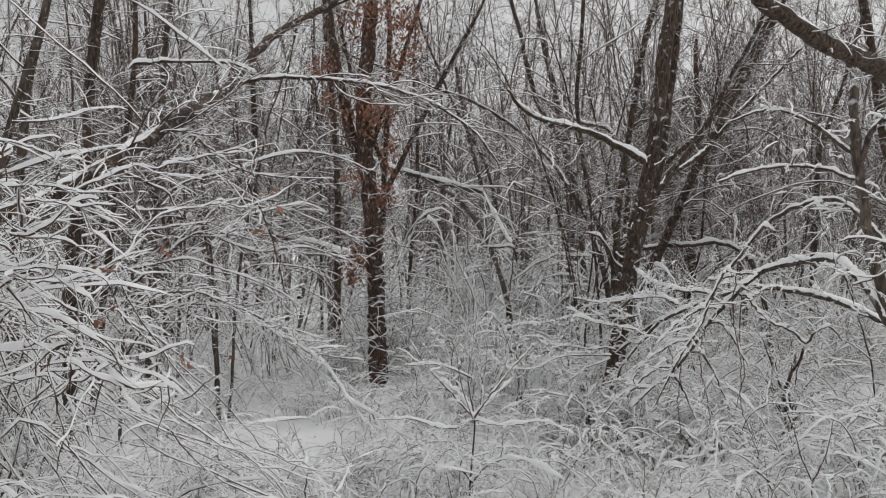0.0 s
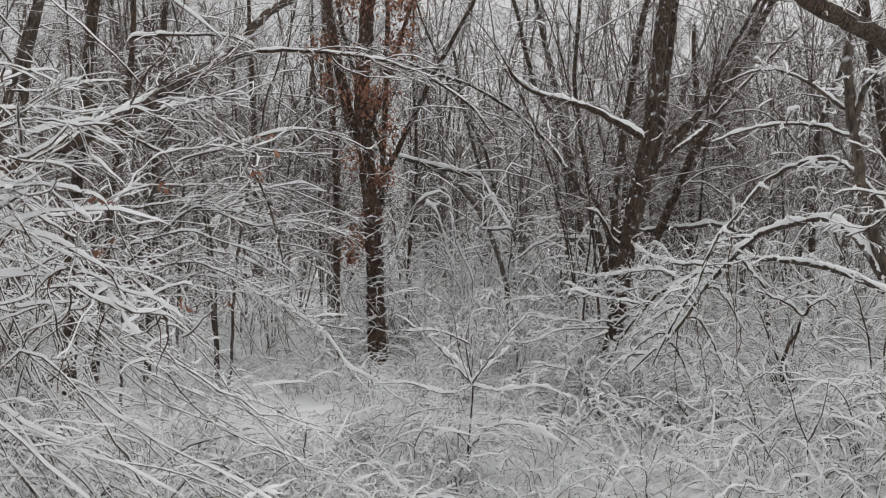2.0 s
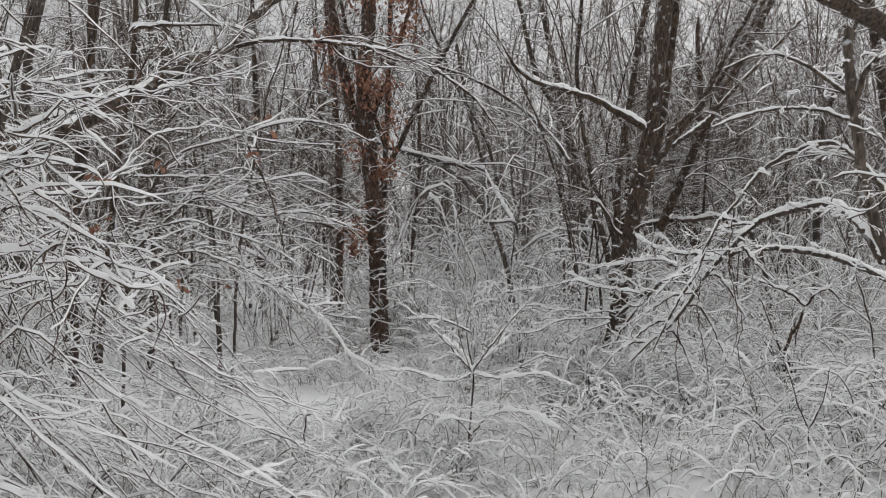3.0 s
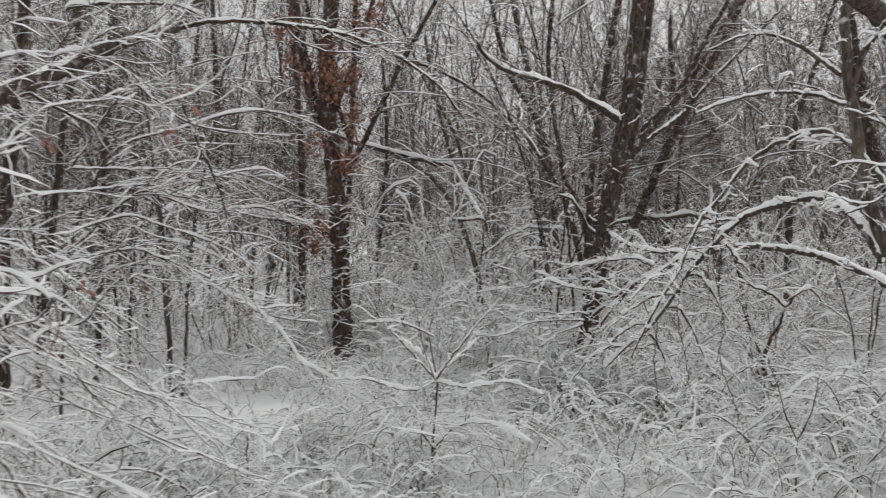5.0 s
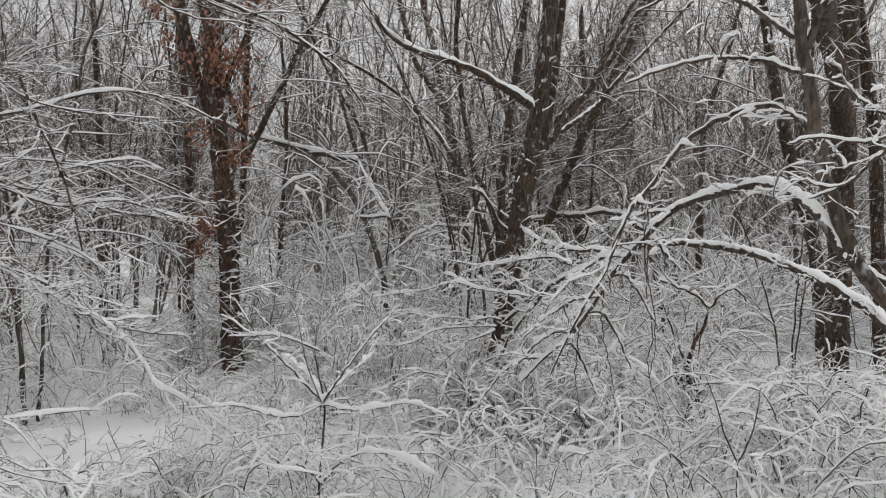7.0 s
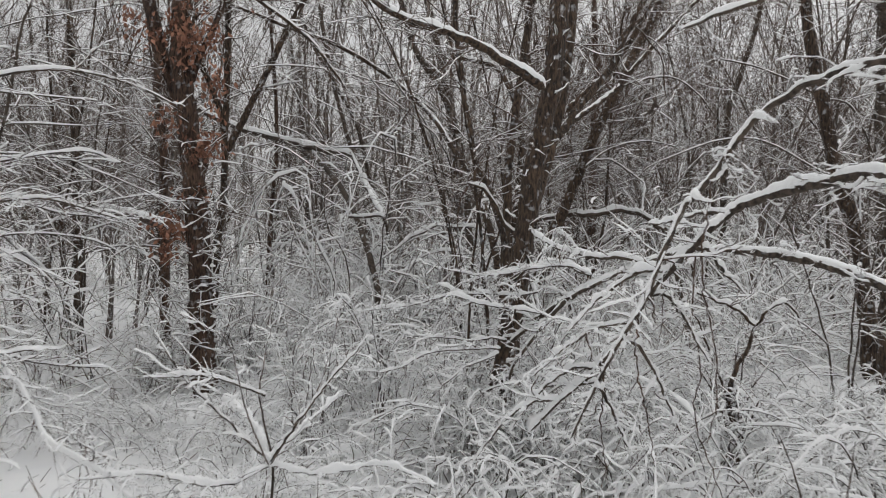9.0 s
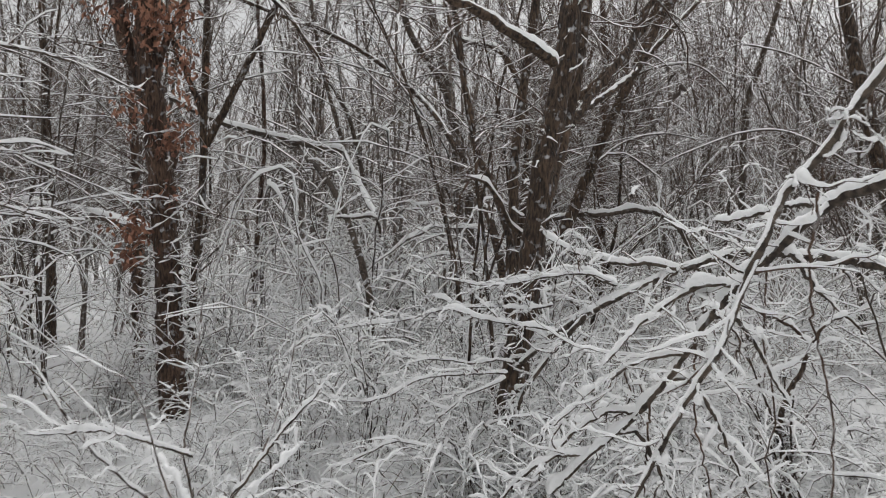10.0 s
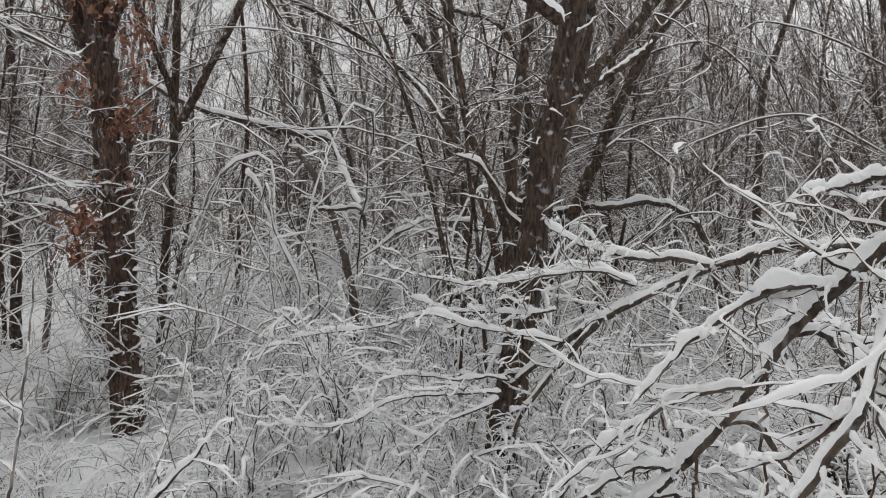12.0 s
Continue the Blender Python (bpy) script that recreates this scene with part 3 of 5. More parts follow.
# ---- the broken tree that leans in the thicket ----
def build_fallen():
    t = Tree("broken_tree", (0.9, 11.1, 0.1), "broken snow-topped tree leaning over the thicket", "tree", 41, BARK_GREY)
    t.limb("trunk", [(-0.8, 16.58, 3.56), (-0.17, 14.89, 3.12), (0.29, 13.31, 2.68), (0.58, 12.37, 2.21), (0.75, 11.74, 1.77), (0.87, 11.32, 1.33), (0.92, 11.11, 1.02)] + [(0.95, 11.0, 0.1)], 0.026, 0.042, 60, 8, 0.004, 0.2, 0.8, top=0.5)
    t.limb("limb", [(-2.03, 15.63, 3.97), (-1.39, 15.34, 3.61), (-0.79, 14.96, 3.36), (-0.22, 14.59, 3.18), (0.25, 14.13, 3.02), (0.69, 13.67, 2.88)], 0.045, 0.06, 60, 8, 0.025, 0.2, 0.8)
    t.limb("limb", [(0.2, 14.45, 5.28), (0.36, 14.22, 4.25), (0.54, 13.99, 3.48), (0.7, 13.67, 2.86), (0.85, 12.54, 2.35), (0.98, 11.51, 1.97)], 0.028, 0.034, 60, 8, 0.022, 0.2, 0.8, top=0.75)
    t.limb("stem", [(-0.1, 14.18, 5.1), (0.18, 14.14, 4.44), (0.47, 14.11, 3.93), (0.76, 14.07, 3.35), (0.91, 13.94, 2.68), (0.97, 13.73, 2.31)][::-1], 0.03, 0.018, 50, 8, 0.006, 0.2, 1.0, up=7.0)
    t.limb("limb", [(0.58, 11.46, 1.93), (0.77, 11.34, 1.92), (0.98, 11.21, 1.92), (1.04, 11.2, 1.7)], 0.02, 0.016, 30, 7, 0.022, 0.2, 0.3)
    t.finish(10, 0.6, 0.02, 0.008, 5, most=0.005)
    t = Tree("fallen_log", (3.4, 12.0, 0.2), "thin fallen trunk topped with snow", "log", 42, BARK_GREY)
    t.limb("trunk", [(2.9, 12.3, 1.9)] + [(3.39, 12.02, 1.98), (3.65, 11.88, 1.98), (3.89, 11.75, 2.01), (4.08, 11.63, 2.0), (4.24, 11.51, 1.92)] + [(4.5, 11.4, 1.5), (4.7, 11.3, 0.2)], 0.04, 0.03, 60, 8, 0.03, 0.3, 0.5)
    t.finish(5, 0.4)


build_fallen()


# ---- the dark tree with three stems ----
def build_dark():
    t = Tree("forked_tree", (5.35, 8.6, 0.1), "thick dark trunk forking above the snow", "tree", 51, BARK_DARK)
    t.limb("trunk", [(5.3, 8.57, -0.1)] + [(5.32, 8.58, 0.12), (5.34, 8.58, 0.82), (5.4, 8.62, 1.52), (5.42, 8.62, 2.22), (5.48, 8.67, 2.93), (5.54, 8.71, 3.59), (5.56, 8.71, 4.25), (5.67, 8.8, 5.48)], 0.118, 0.078, 110, 24, 0.0, 0.12, 0.3, rough=0.06, up=8.5)
    t.limb("stem", [(6.0, 8.83, 0.06), (5.97, 8.84, 1.64), (5.94, 8.85, 2.67), (5.85, 8.87, 3.46), (5.78, 8.88, 4.01), (5.74, 8.89, 4.92)], 0.075, 0.045, 60, 10, 0.02, 0.1, 0.6, up=8)
    t.limb("limb", [(5.48, 8.66, 2.4), (5.36, 8.53, 2.73), (4.98, 8.08, 3.21), (4.44, 7.45, 3.4)] + [(3.34, 5.8, 3.09), (2.73, 5.2, 3.12), (2.37, 4.9, 3.13), (2.07, 4.7, 3.2), (1.79, 4.5, 3.28), (1.53, 4.29, 3.43), (1.34, 4.19, 3.63)], 0.105, 0.034, 160, 14, 0.02, 0.15, 0.7, "stout limb forking off with snow on top", rough=0.015, cling=0.5, top=0.75)
    t.finish(10, 0.8, 0.01, 0.007, 6, 48)


build_dark()


# ---- a tree whose long arms reach across the thicket ----
def build_arms():
    t = Tree("arching_tree", (8.2, 12.6, 0.2), "tree reaching out long arched arms with snow", "tree", 55, BARK_GREY)
    t.limb("trunk", [(8.2, 12.6, 0.0), (8.1, 12.5, 1.5), (8.0, 12.4, 3.5), (8.05, 12.4, 5.5)], 0.11, 0.06, 50, 10, 0.0, 0.2, 0.4, up=7.5)
    t.limb("arm", [(8.1, 12.5, 2.4)] + [(6.97, 11.48, 3.26), (6.54, 11.53, 3.45), (6.02, 11.6, 3.72), (5.54, 11.66, 3.88), (5.18, 11.7, 3.92), (4.94, 11.73, 3.77)], 0.018, 0.008, 60, 8, 0.006, 0.3, 1.2)
    t.limb("arm", [(8.15, 12.55, 1.3)] + [(6.82, 11.29, 2.27), (6.4, 11.34, 2.49), (5.89, 11.41, 2.79), (5.48, 11.36, 2.89), (5.08, 11.41, 2.86), (4.68, 11.46, 2.72), (4.22, 11.51, 2.52), (4.09, 11.53, 2.31)], 0.017, 0.008, 60, 8, 0.006, 0.3, 1.2)
    t.limb("arm", [(3.43, 11.41, 2.54), (3.74, 11.37, 2.75), (4.14, 11.32, 2.83), (4.53, 11.27, 2.76)], 0.014, 0.006, 30, 7, 0.007, 0.3, 1.2)
    t.limb("arm", [(3.52, 11.4, 2.61), (3.74, 11.37, 2.6), (3.94, 11.35, 2.47), (4.13, 11.32, 2.32)], 0.014, 0.006, 30, 7, 0.007, 0.3, 1.2)
    t.limb("arm", [(3.99, 11.85, 3.57), (4.3, 11.71, 3.66), (4.61, 11.57, 3.65), (4.9, 11.53, 3.45), (5.13, 11.5, 3.16)], 0.014, 0.006, 30, 7, 0.006, 0.3, 1.2)
    t.finish(11, 0.7, 0.02, 0.005, 6, 45, most=0.005, third=1)


build_arms()


# ---- the bent tree whose arches hang over the brush ----
def build_bent():
    t = Tree("bent_tree", (3.4, 4.5, 0.1), "tree bent into arches by heavy fresh snow", "tree", 61, BARK_GREY)
    t.limb("arch", [(3.55, 4.45, -0.05)] + [(3.39, 4.46, 0.37), (3.19, 4.54, 0.75), (3.11, 4.8, 1.06), (3.07, 5.11, 1.26), (3.04, 5.57, 1.4), (2.92, 6.04, 1.52), (2.74, 6.52, 1.57), (2.59, 6.8, 1.56), (2.34, 6.98, 1.46), (2.01, 6.93, 1.33), (1.78, 7.11, 1.15), (1.62, 7.34, 0.95)], 0.036, 0.014, 260, 12, 0.015, 0.2, 1.7, "long low arch under a ridge of snow", cling=0.15)
    t.limb("branch", [(2.39, 6.92, 1.5), (2.19, 6.98, 1.52), (2.09, 7.2, 1.53), (1.98, 7.41, 1.57), (1.89, 7.56, 1.64), (1.85, 7.69, 1.7)], 0.0161, 0.0069, 34, 7, 0.024, 0.5, 1.4)
    t.limb("branch", [(2.02, 6.85, 1.41), (1.99, 6.99, 1.44), (1.91, 7.12, 1.47), (1.79, 7.26, 1.45), (1.59, 7.41, 1.42), (1.34, 7.57, 1.33)], 0.0138, 0.0046, 34, 7, 0.022, 0.5, 2.0)
    t.limb("branch", [(1.87, 6.91, 1.26), (1.76, 7.05, 1.07), (1.64, 7.13, 0.89), (1.58, 7.2, 0.72), (1.55, 7.2, 0.51)], 0.0149, 0.0057, 30, 7, 0.022, 0.5, 2.4, cling=0.4)
    B, BR = t.limb("arch", [(2.2, 3.93, 1.5), (2.14, 4.05, 1.7), (2.16, 4.4, 1.82), (2.11, 4.65, 1.81), (2.01, 4.95, 1.755), (1.95, 5.05, 1.69), (1.86, 5.15, 1.56), (1.76, 5.27, 1.4), (1.68, 5.35, 1.23), (1.58, 5.46, 1.05), (1.45, 5.5, 0.93), (1.32, 5.55, 0.78)], 0.023, 0.006, 260, 10, 0.024, 0.15, 1.2, "arch under a ridge of snow", cling=0.8)
    t.limb("arch", [(2.26, 4.02, 1.86), (2.2, 4.13, 2.01), (2.15, 4.24, 2.11), (2.09, 4.33, 2.15), (1.95, 4.5, 2.1), (1.83, 4.58, 2.0), (1.69, 4.6, 1.81), (1.61, 4.61, 1.72), (1.545, 4.6, 1.6), (1.52, 4.65, 1.48), (1.45, 4.6, 1.38), (1.41, 4.62, 1.31), (1.33, 4.65, 1.15), (1.25, 4.7, 0.95)], 0.015, 0.004, 160, 9, 0.009, 0.3, 1.2, cling=0.45)
    # side branches that leave the arch to both hands, each under pads of snow
    for k, (u, hand, reach, fall) in enumerate(((0.5, -1, 0.3, 0.0), (0.58, 1, 0.34, -0.1), (0.63, -1, 0.42, -0.16), (0.68, 1, 0.4, -0.2), (0.74, -1, 0.44, -0.12), (0.78, 1, 0.42, -0.3), (0.84, -1, 0.4, -0.2), (0.88, 1, 0.36, -0.25), (0.93, -1, 0.36, -0.2))):
        p = B[0, int(u * 259)]
        way = np.array([0.75 * hand, 0.1 * (-1) ** k, 0.0]) + 0.3 * unit(B[0, int(u * 259)] - B[0, int(u * 259) - 8])
        pts = [tuple(p), tuple(p + 0.33 * reach * way + [0, 0, 0.02]), tuple(p + 0.7 * reach * way + [0, 0.02, 0.3 * fall]), tuple(p + reach * way + [0.02 * hand, 0, fall])]
        t.limb("branch", pts, 0.0085, 0.003, 46, 8, 0.017, 0.7, 1.4, cling=0.4)
    t.limb("stem", [(2.1, 4.09, 2.72), (2.08, 4.04, 2.49), (2.09, 4.04, 2.33), (2.12, 4.02, 2.14), (2.13, 3.99, 1.92), (2.15, 3.95, 1.74), (2.2, 3.92, 1.57), (2.29, 3.91, 1.41), (2.42, 3.89, 1.26), (2.62, 3.86, 0.99), (2.76, 3.84, 0.65)] + [(2.85, 3.83, 0.1)], 0.024, 0.034, 60, 9, 0.014, 0.3, 0.35, "bare stem with a snapped top")
    t.limb("branch", [(2.09, 4.04, 2.3), (2.12, 4.02, 2.37), (2.13, 3.99, 2.45), (2.17, 3.93, 2.53)], 0.018, 0.01, 12, 7, 0.02)
    t.limb("limb", [(2.07, 4.05, 2.36), (2.0, 4.11, 2.45), (1.92, 4.17, 2.53), (1.82, 4.28, 2.62), (1.72, 4.4, 2.63), (1.6, 4.52, 2.59)], 0.012, 0.004, 60, 7, 0.006, 0.5, 1.2)
    t.limb("limb", [(2.09, 4.04, 2.23), (1.96, 4.11, 2.29), (1.79, 4.19, 2.31), (1.64, 4.31, 2.29), (1.5, 4.38, 2.24)], 0.010, 0.005, 60, 7, 0.009, 0.5, 1.2)
    for line in ([(2.23, 3.42, 2.01), (2.14, 3.53, 2.0), (2.09, 3.59, 2.0), (2.02, 3.7, 2.11), (1.98, 3.86, 2.18)], [(2.23, 3.42, 1.95), (2.14, 3.53, 1.94), (2.04, 3.6, 1.9), (1.95, 3.71, 1.93), (1.86, 3.77, 1.91)], [(2.15, 3.33, 1.92), (2.07, 3.44, 1.9), (2.01, 3.5, 1.84), (1.95, 3.56, 1.76), (1.88, 3.67, 1.71)]):
        t.limb("branch", line, 0.007, 0.0035, 60, 7, 0.007, 0.6, 0.7)
    for line in ([(1.54, 7.14, 0.99), (1.46, 7.17, 1.0), (1.34, 7.23, 0.98), (1.14, 7.27, 1.0), (1.01, 7.33, 1.0), (0.91, 7.4, 1.01)], [(1.51, 7.13, 0.94), (1.4, 7.12, 0.94), (1.27, 7.12, 0.94), (1.03, 7.15, 0.91), (0.88, 7.16, 0.83), (0.74, 7.18, 0.8), (0.56, 7.22, 0.81)], [(1.5, 7.13, 0.91), (1.39, 7.1, 0.87), (1.27, 7.09, 0.83), (1.19, 7.07, 0.77), (1.1, 7.08, 0.69), (1.0, 7.09, 0.57)], [(1.75, 7.0, 1.17), (1.62, 7.07, 1.19), (1.51, 7.15, 1.2), (1.39, 7.22, 1.22), (1.22, 7.3, 1.27), (0.99, 7.39, 1.21), (0.64, 7.56, 1.15)]):
        t.limb("branch", line, 0.0068, 0.003, 60, 7, 0.016, 0.6, 2.6, cling=0.3)
    for line in ([(1.74, 7.06, 1.3), (1.62, 7.19, 1.27), (1.48, 7.27, 1.28), (1.31, 7.35, 1.28), (1.14, 7.44, 1.34)], [(1.99, 6.84, 1.43), (1.89, 6.98, 1.47), (1.74, 7.12, 1.45), (1.56, 7.26, 1.41), (1.38, 7.35, 1.4), (1.03, 7.51, 1.48)]):
        t.limb("branch", line, 0.0068, 0.003, 60, 7, 0.016, 0.6, 2.6, cling=0.3)
    for k, (P, R, length, amount) in enumerate(t.lines[:12]):
        if k in (0, 4, 5):
            # long side shoots that hang from the far ends of the arches, thick with snow
            half = P.shape[1] // 2
            t.spray([(P[:, half:], R[:, half:], length / 2, 1.0)], 12, 0.24, 0.05, 0.011, 3, 55, 0.7, 0.004, near=True, least=0.35, wide=0.5, u0=0.0, flat=0.6)
    t.finish(15, 0.25, 0.03, 0.011, 4, 48, 0.5, 0.0034, near=True, least=0.25)
    # thin shoots hanging down from the arches
    for line in ([(2.03, 5.43, 1.57), (2.02, 5.43, 1.3), (2.05, 5.42, 1.05), (2.02, 5.42, 0.85), (2.1, 5.4, 0.6), (2.16, 5.38, 0.42)], [(1.72, 5.3, 1.32), (1.71, 5.3, 1.1), (1.75, 5.28, 0.9), (1.77, 5.26, 0.7)], [(1.62, 5.42, 1.1), (1.6, 5.42, 0.85), (1.62, 5.4, 0.6)], [(1.7, 4.6, 1.83), (1.68, 4.62, 1.5), (1.72, 4.6, 1.2), (1.7, 4.62, 0.95)], [(2.45, 6.85, 1.52), (2.46, 6.8, 1.2), (2.42, 6.8, 0.95)]):
        p = spline(line, 40)[None] + t.rs.normal(0, 0.004, (1, 40, 3))
        part("hanging_shoot", [tubes(p, np.linspace(0.0042, 0.0018, 40)[None], 6)], TWIG, t.ob)



build_bent()


# ---- the slanting tree and its long arm ----
def build_slant():
    t = Tree("slanting_tree", (-2.9, 3.3, 0.1), "slanting tree with a long arm edged in snow", "tree", 71, BARK_DARK)
    t.limb("trunk", [(-3.0, 3.3, -0.05), (-2.6, 3.4, 1.1)] + [(-2.15, 3.6, 1.9), (-1.95, 3.8, 2.06), (-1.82, 4.0, 2.2), (-1.73, 4.3, 2.36), (-1.55, 4.9, 2.7), (-1.68, 6.3, 3.16), (-1.57, 6.79, 3.57), (-1.32, 7.39, 4.0), (-0.81, 7.79, 4.41), (-0.16, 8.19, 4.96)], 0.044, 0.03, 160, 12, 0.007, 0.2, 0.9, rough=0.012, top=0.7)
    t.limb("limb", [(-1.68, 6.3, 3.15), (-1.38, 6.4, 3.24), (-0.97, 6.5, 3.25), (-0.51, 6.8, 3.25), (-0.1, 7.2, 3.18), (0.29, 7.5, 2.97), (0.57, 7.7, 2.65)], 0.018, 0.007, 60, 8, 0.012, 0.4, 1.6)
    t.limb("limb", [(-2.56, 6.48, 3.32), (-2.47, 6.48, 3.36), (-2.12, 6.48, 3.38), (-1.73, 6.38, 3.35), (-1.48, 6.28, 3.25)], 0.014, 0.006, 26, 7, 0.014, 0.4, 1.2)
    t.limb("limb", [(-1.69, 6.5, 2.64), (-1.55, 6.38, 2.36), (-1.37, 6.25, 2.03), (-1.27, 6.23, 1.71), (-1.23, 6.23, 1.5)], 0.01, 0.005, 30, 7, 0.008, 0.4, 1.2)
    t.finish(15, 0.7, 0.05, 0.006, 6, 42)
    t = Tree("drooping_tree", (-2.9, 7.2, 0.1), "thin tree drooping under fresh snow", "tree", 72, BARK_GREY)
    t.limb("stem", [(-2.9, 7.2, 0.0), (-2.8, 7.1, 1.4), (-2.7, 7.5, 2.2)] + [(-2.49, 7.62, 2.48), (-2.09, 7.67, 2.6), (-1.71, 7.82, 2.76), (-1.42, 8.08, 2.85), (-1.11, 8.44, 2.84), (-0.81, 8.8, 2.74)], 0.016, 0.008, 80, 8, 0.014, 0.3, 1.3)
    t.limb("limb", [(-2.85, 7.15, 0.9), (-2.3, 6.6, 1.35)] + [(-1.79, 6.21, 1.42), (-1.55, 6.07, 1.37), (-1.25, 5.83, 1.27), (-0.85, 5.57, 1.09), (-0.62, 5.33, 0.87), (-0.32, 5.19, 0.72), (-0.08, 5.05, 0.6)], 0.009, 0.003, 80, 8, 0.010, 1.1, 2.2)
    t.limb("limb", [(-2.8, 7.1, 1.5)] + [(-2.15, 6.87, 1.98), (-1.84, 6.92, 1.91), (-1.6, 6.99, 1.84), (-1.22, 7.04, 1.88), (-0.89, 7.39, 1.77)], 0.013, 0.005, 60, 8, 0.014, 0.5, 1.5)
    for line in ([(-2.32, 7.6, 2.1), (-2.1, 7.67, 2.02), (-1.77, 7.72, 1.94), (-1.37, 7.87, 1.83), (-0.96, 8.21, 1.79)], [(-1.88, 8.95, 2.33), (-1.55, 9.1, 2.24), (-1.21, 9.26, 2.09), (-0.98, 9.43, 1.98)], [(-2.17, 6.67, 2.77), (-1.99, 6.74, 2.72), (-1.8, 6.82, 2.58), (-1.64, 6.9, 2.52), (-1.42, 7.07, 2.5), (-1.02, 7.41, 2.52)], [(-2.04, 6.34, 1.78), (-1.83, 6.31, 1.73), (-1.55, 6.27, 1.64), (-1.27, 6.23, 1.53), (-1.13, 6.21, 1.43)], [(-1.9, 6.02, 1.54), (-1.69, 5.99, 1.48), (-1.39, 5.95, 1.37), (-1.13, 5.91, 1.2), (-0.89, 5.98, 1.07), (-0.62, 6.14, 1.02)]):
        t.limb("limb", [(-2.75, 7.05, min(2.2, line[0][2] - 0.1))] + line if line[0][0] > -2.4 else line, 0.010, 0.004, 70, 7, 0.011, 0.6, 1.2, cling=0.1)
    t.finish(15, 0.6, 0.06, 0.008, 5, 42)


build_slant()


# ---- a snow-laden shrub close by ----
def build_near_shrub():
    t = Tree("snowy_shrub", (-1.75, 2.2, 0.1), "dense shrub bowed down by clinging snow", "shrub", 81, BARK_GREY)
    rs = t.rs
    for i in range(72):
        x, y = -1.9 + rs.normal(0, 0.22), 2.6 + rs.normal(0, 0.55)
        h, reach = rs.uniform(1.1, 2.0), rs.uniform(0.5, 1.55)
        ex, ey, low = min(x + reach, -0.42), y + rs.uniform(-0.1, 1.1), rs.uniform(0.08, 0.62) * h
        kink = rs.normal(0, 0.05, (2, 3))
        pts = [(x, y, 0.05), (x - 0.03, y + 0.05, 0.55 * h), (x + 0.14 * reach, y + 0.1, 0.96 * h), (0.66 * x + 0.34 * ex, 0.66 * y + 0.34 * ey, 0.66 * h + 0.34 * low), (0.33 * x + 0.67 * ex, 0.33 * y + 0.67 * ey, 0.28 * h + 0.72 * low), (ex, ey, low)]
        pts[2], pts[3] = tuple(np.array(pts[2]) + kink[0]), tuple(np.array(pts[3]) + kink[1])
        t.limb("stem", pts, 0.0046, 0.0014, 34, 5, 0.0075, 1.3, cling=0.4)
    for line in ([(-1.18, 1.97, 1.94), (-1.09, 1.97, 1.95), (-1.01, 1.97, 1.97), (-0.91, 1.97, 1.96), (-0.83, 2.02, 1.96)], [(-1.24, 2.07, 2.01), (-1.12, 2.07, 2.01), (-1.02, 2.07, 2.01), (-0.93, 2.07, 2.0)], [(-1.15, 1.92, 1.77), (-1.07, 1.92, 1.79), (-1.01, 1.95, 1.8), (-0.95, 1.97, 1.8), (-0.91, 2.02, 1.79)], [(-1.24, 2.08, 2.16), (-1.15, 2.08, 2.13), (-1.06, 2.08, 2.11), (-0.97, 2.07, 2.08)]):
        a = line[0]
        t.limb("bough", [(-1.75, a[1] - 0.2, a[2] - 0.5), (a[0] - 0.25, a[1] - 0.1, a[2] - 0.08)] + line, 0.0042, 0.0018, 60, 7, 0.0075, 2.0, 2.2, "bough weighed down by thick snow")
    for line in ([(-1.15, 2.07, 1.71), (-1.09, 2.12, 1.69), (-1.02, 2.17, 1.65), (-0.95, 2.27, 1.59), (-0.91, 2.37, 1.48)], [(-1.08, 2.57, 1.78), (-1.02, 2.67, 1.91), (-0.92, 2.77, 1.99), (-0.79, 2.87, 2.01), (-0.69, 2.97, 2.01)], [(-0.98, 2.88, 2.16), (-0.88, 2.87, 2.18), (-0.75, 2.87, 2.21), (-0.69, 2.87, 2.18)]):
        a = line[0]
        t.limb("bough", [(-1.75, a[1] - 0.2, a[2] - 0.5), (a[0] - 0.25, a[1] - 0.1, a[2] - 0.08)] + line, 0.0042, 0.0018, 60, 7, 0.0075, 2.0, 2.2, "bough weighed down by thick snow")
    # pads of snow where twigs cross
    for x, y, z, n in ((-1.1, 2.05, 1.78, 16), (-1.02, 2.15, 1.6, 14), (-1.2, 2.1, 2.0, 14), (-1.0, 2.75, 1.4, 12), (-1.15, 2.3, 1.5, 12)):
        a = rs.uniform(0, 6.28, n)
        P, R = grow(rs, np.tile([x, y, z], (n, 1)) + rs.normal(0, 0.06, (n, 3)), np.c_[np.cos(a), np.sin(a), rs.uniform(-0.7, 0.1, n)], rs.uniform(0.12, 0.36, n), np.full(n, 0.0035), 14, 0.3, 0.03)
        t.snow.append(caps(P, R * 0.9, rs.uniform(0.005, 0.011, n), rs, 5, 0.1, 0.25))
        part("twig_spray", [tubes(P, R, 4)], TWIG, t.ob, kind="stuff")
    few = np.array([(-0.65, 2.98, 2.07), (-0.62, 2.98, 2.02), (-0.88, 2.59, 1.85), (-1.03, 2.38, 1.81), (-1.01, 2.38, 1.65), (-1.02, 2.49, 1.68), (-0.65, 2.88, 1.92), (-0.96, 2.98, 1.46), (-0.87, 3.18, 1.43)])
    part("foliage", [leaf_bits(rs, np.repeat(few, 3, 0) + rs.normal(0, 0.012, (27, 3)), 0.034, 0.5)], LEAF, t.ob, "few withered brown leaves", kind="stuff")
    t.finish(13, 0.34, 0.05, 0.0064, 2, 34, 0.6, 0.0019, fine=False, ks=(9, 4, 3), least=0.4)


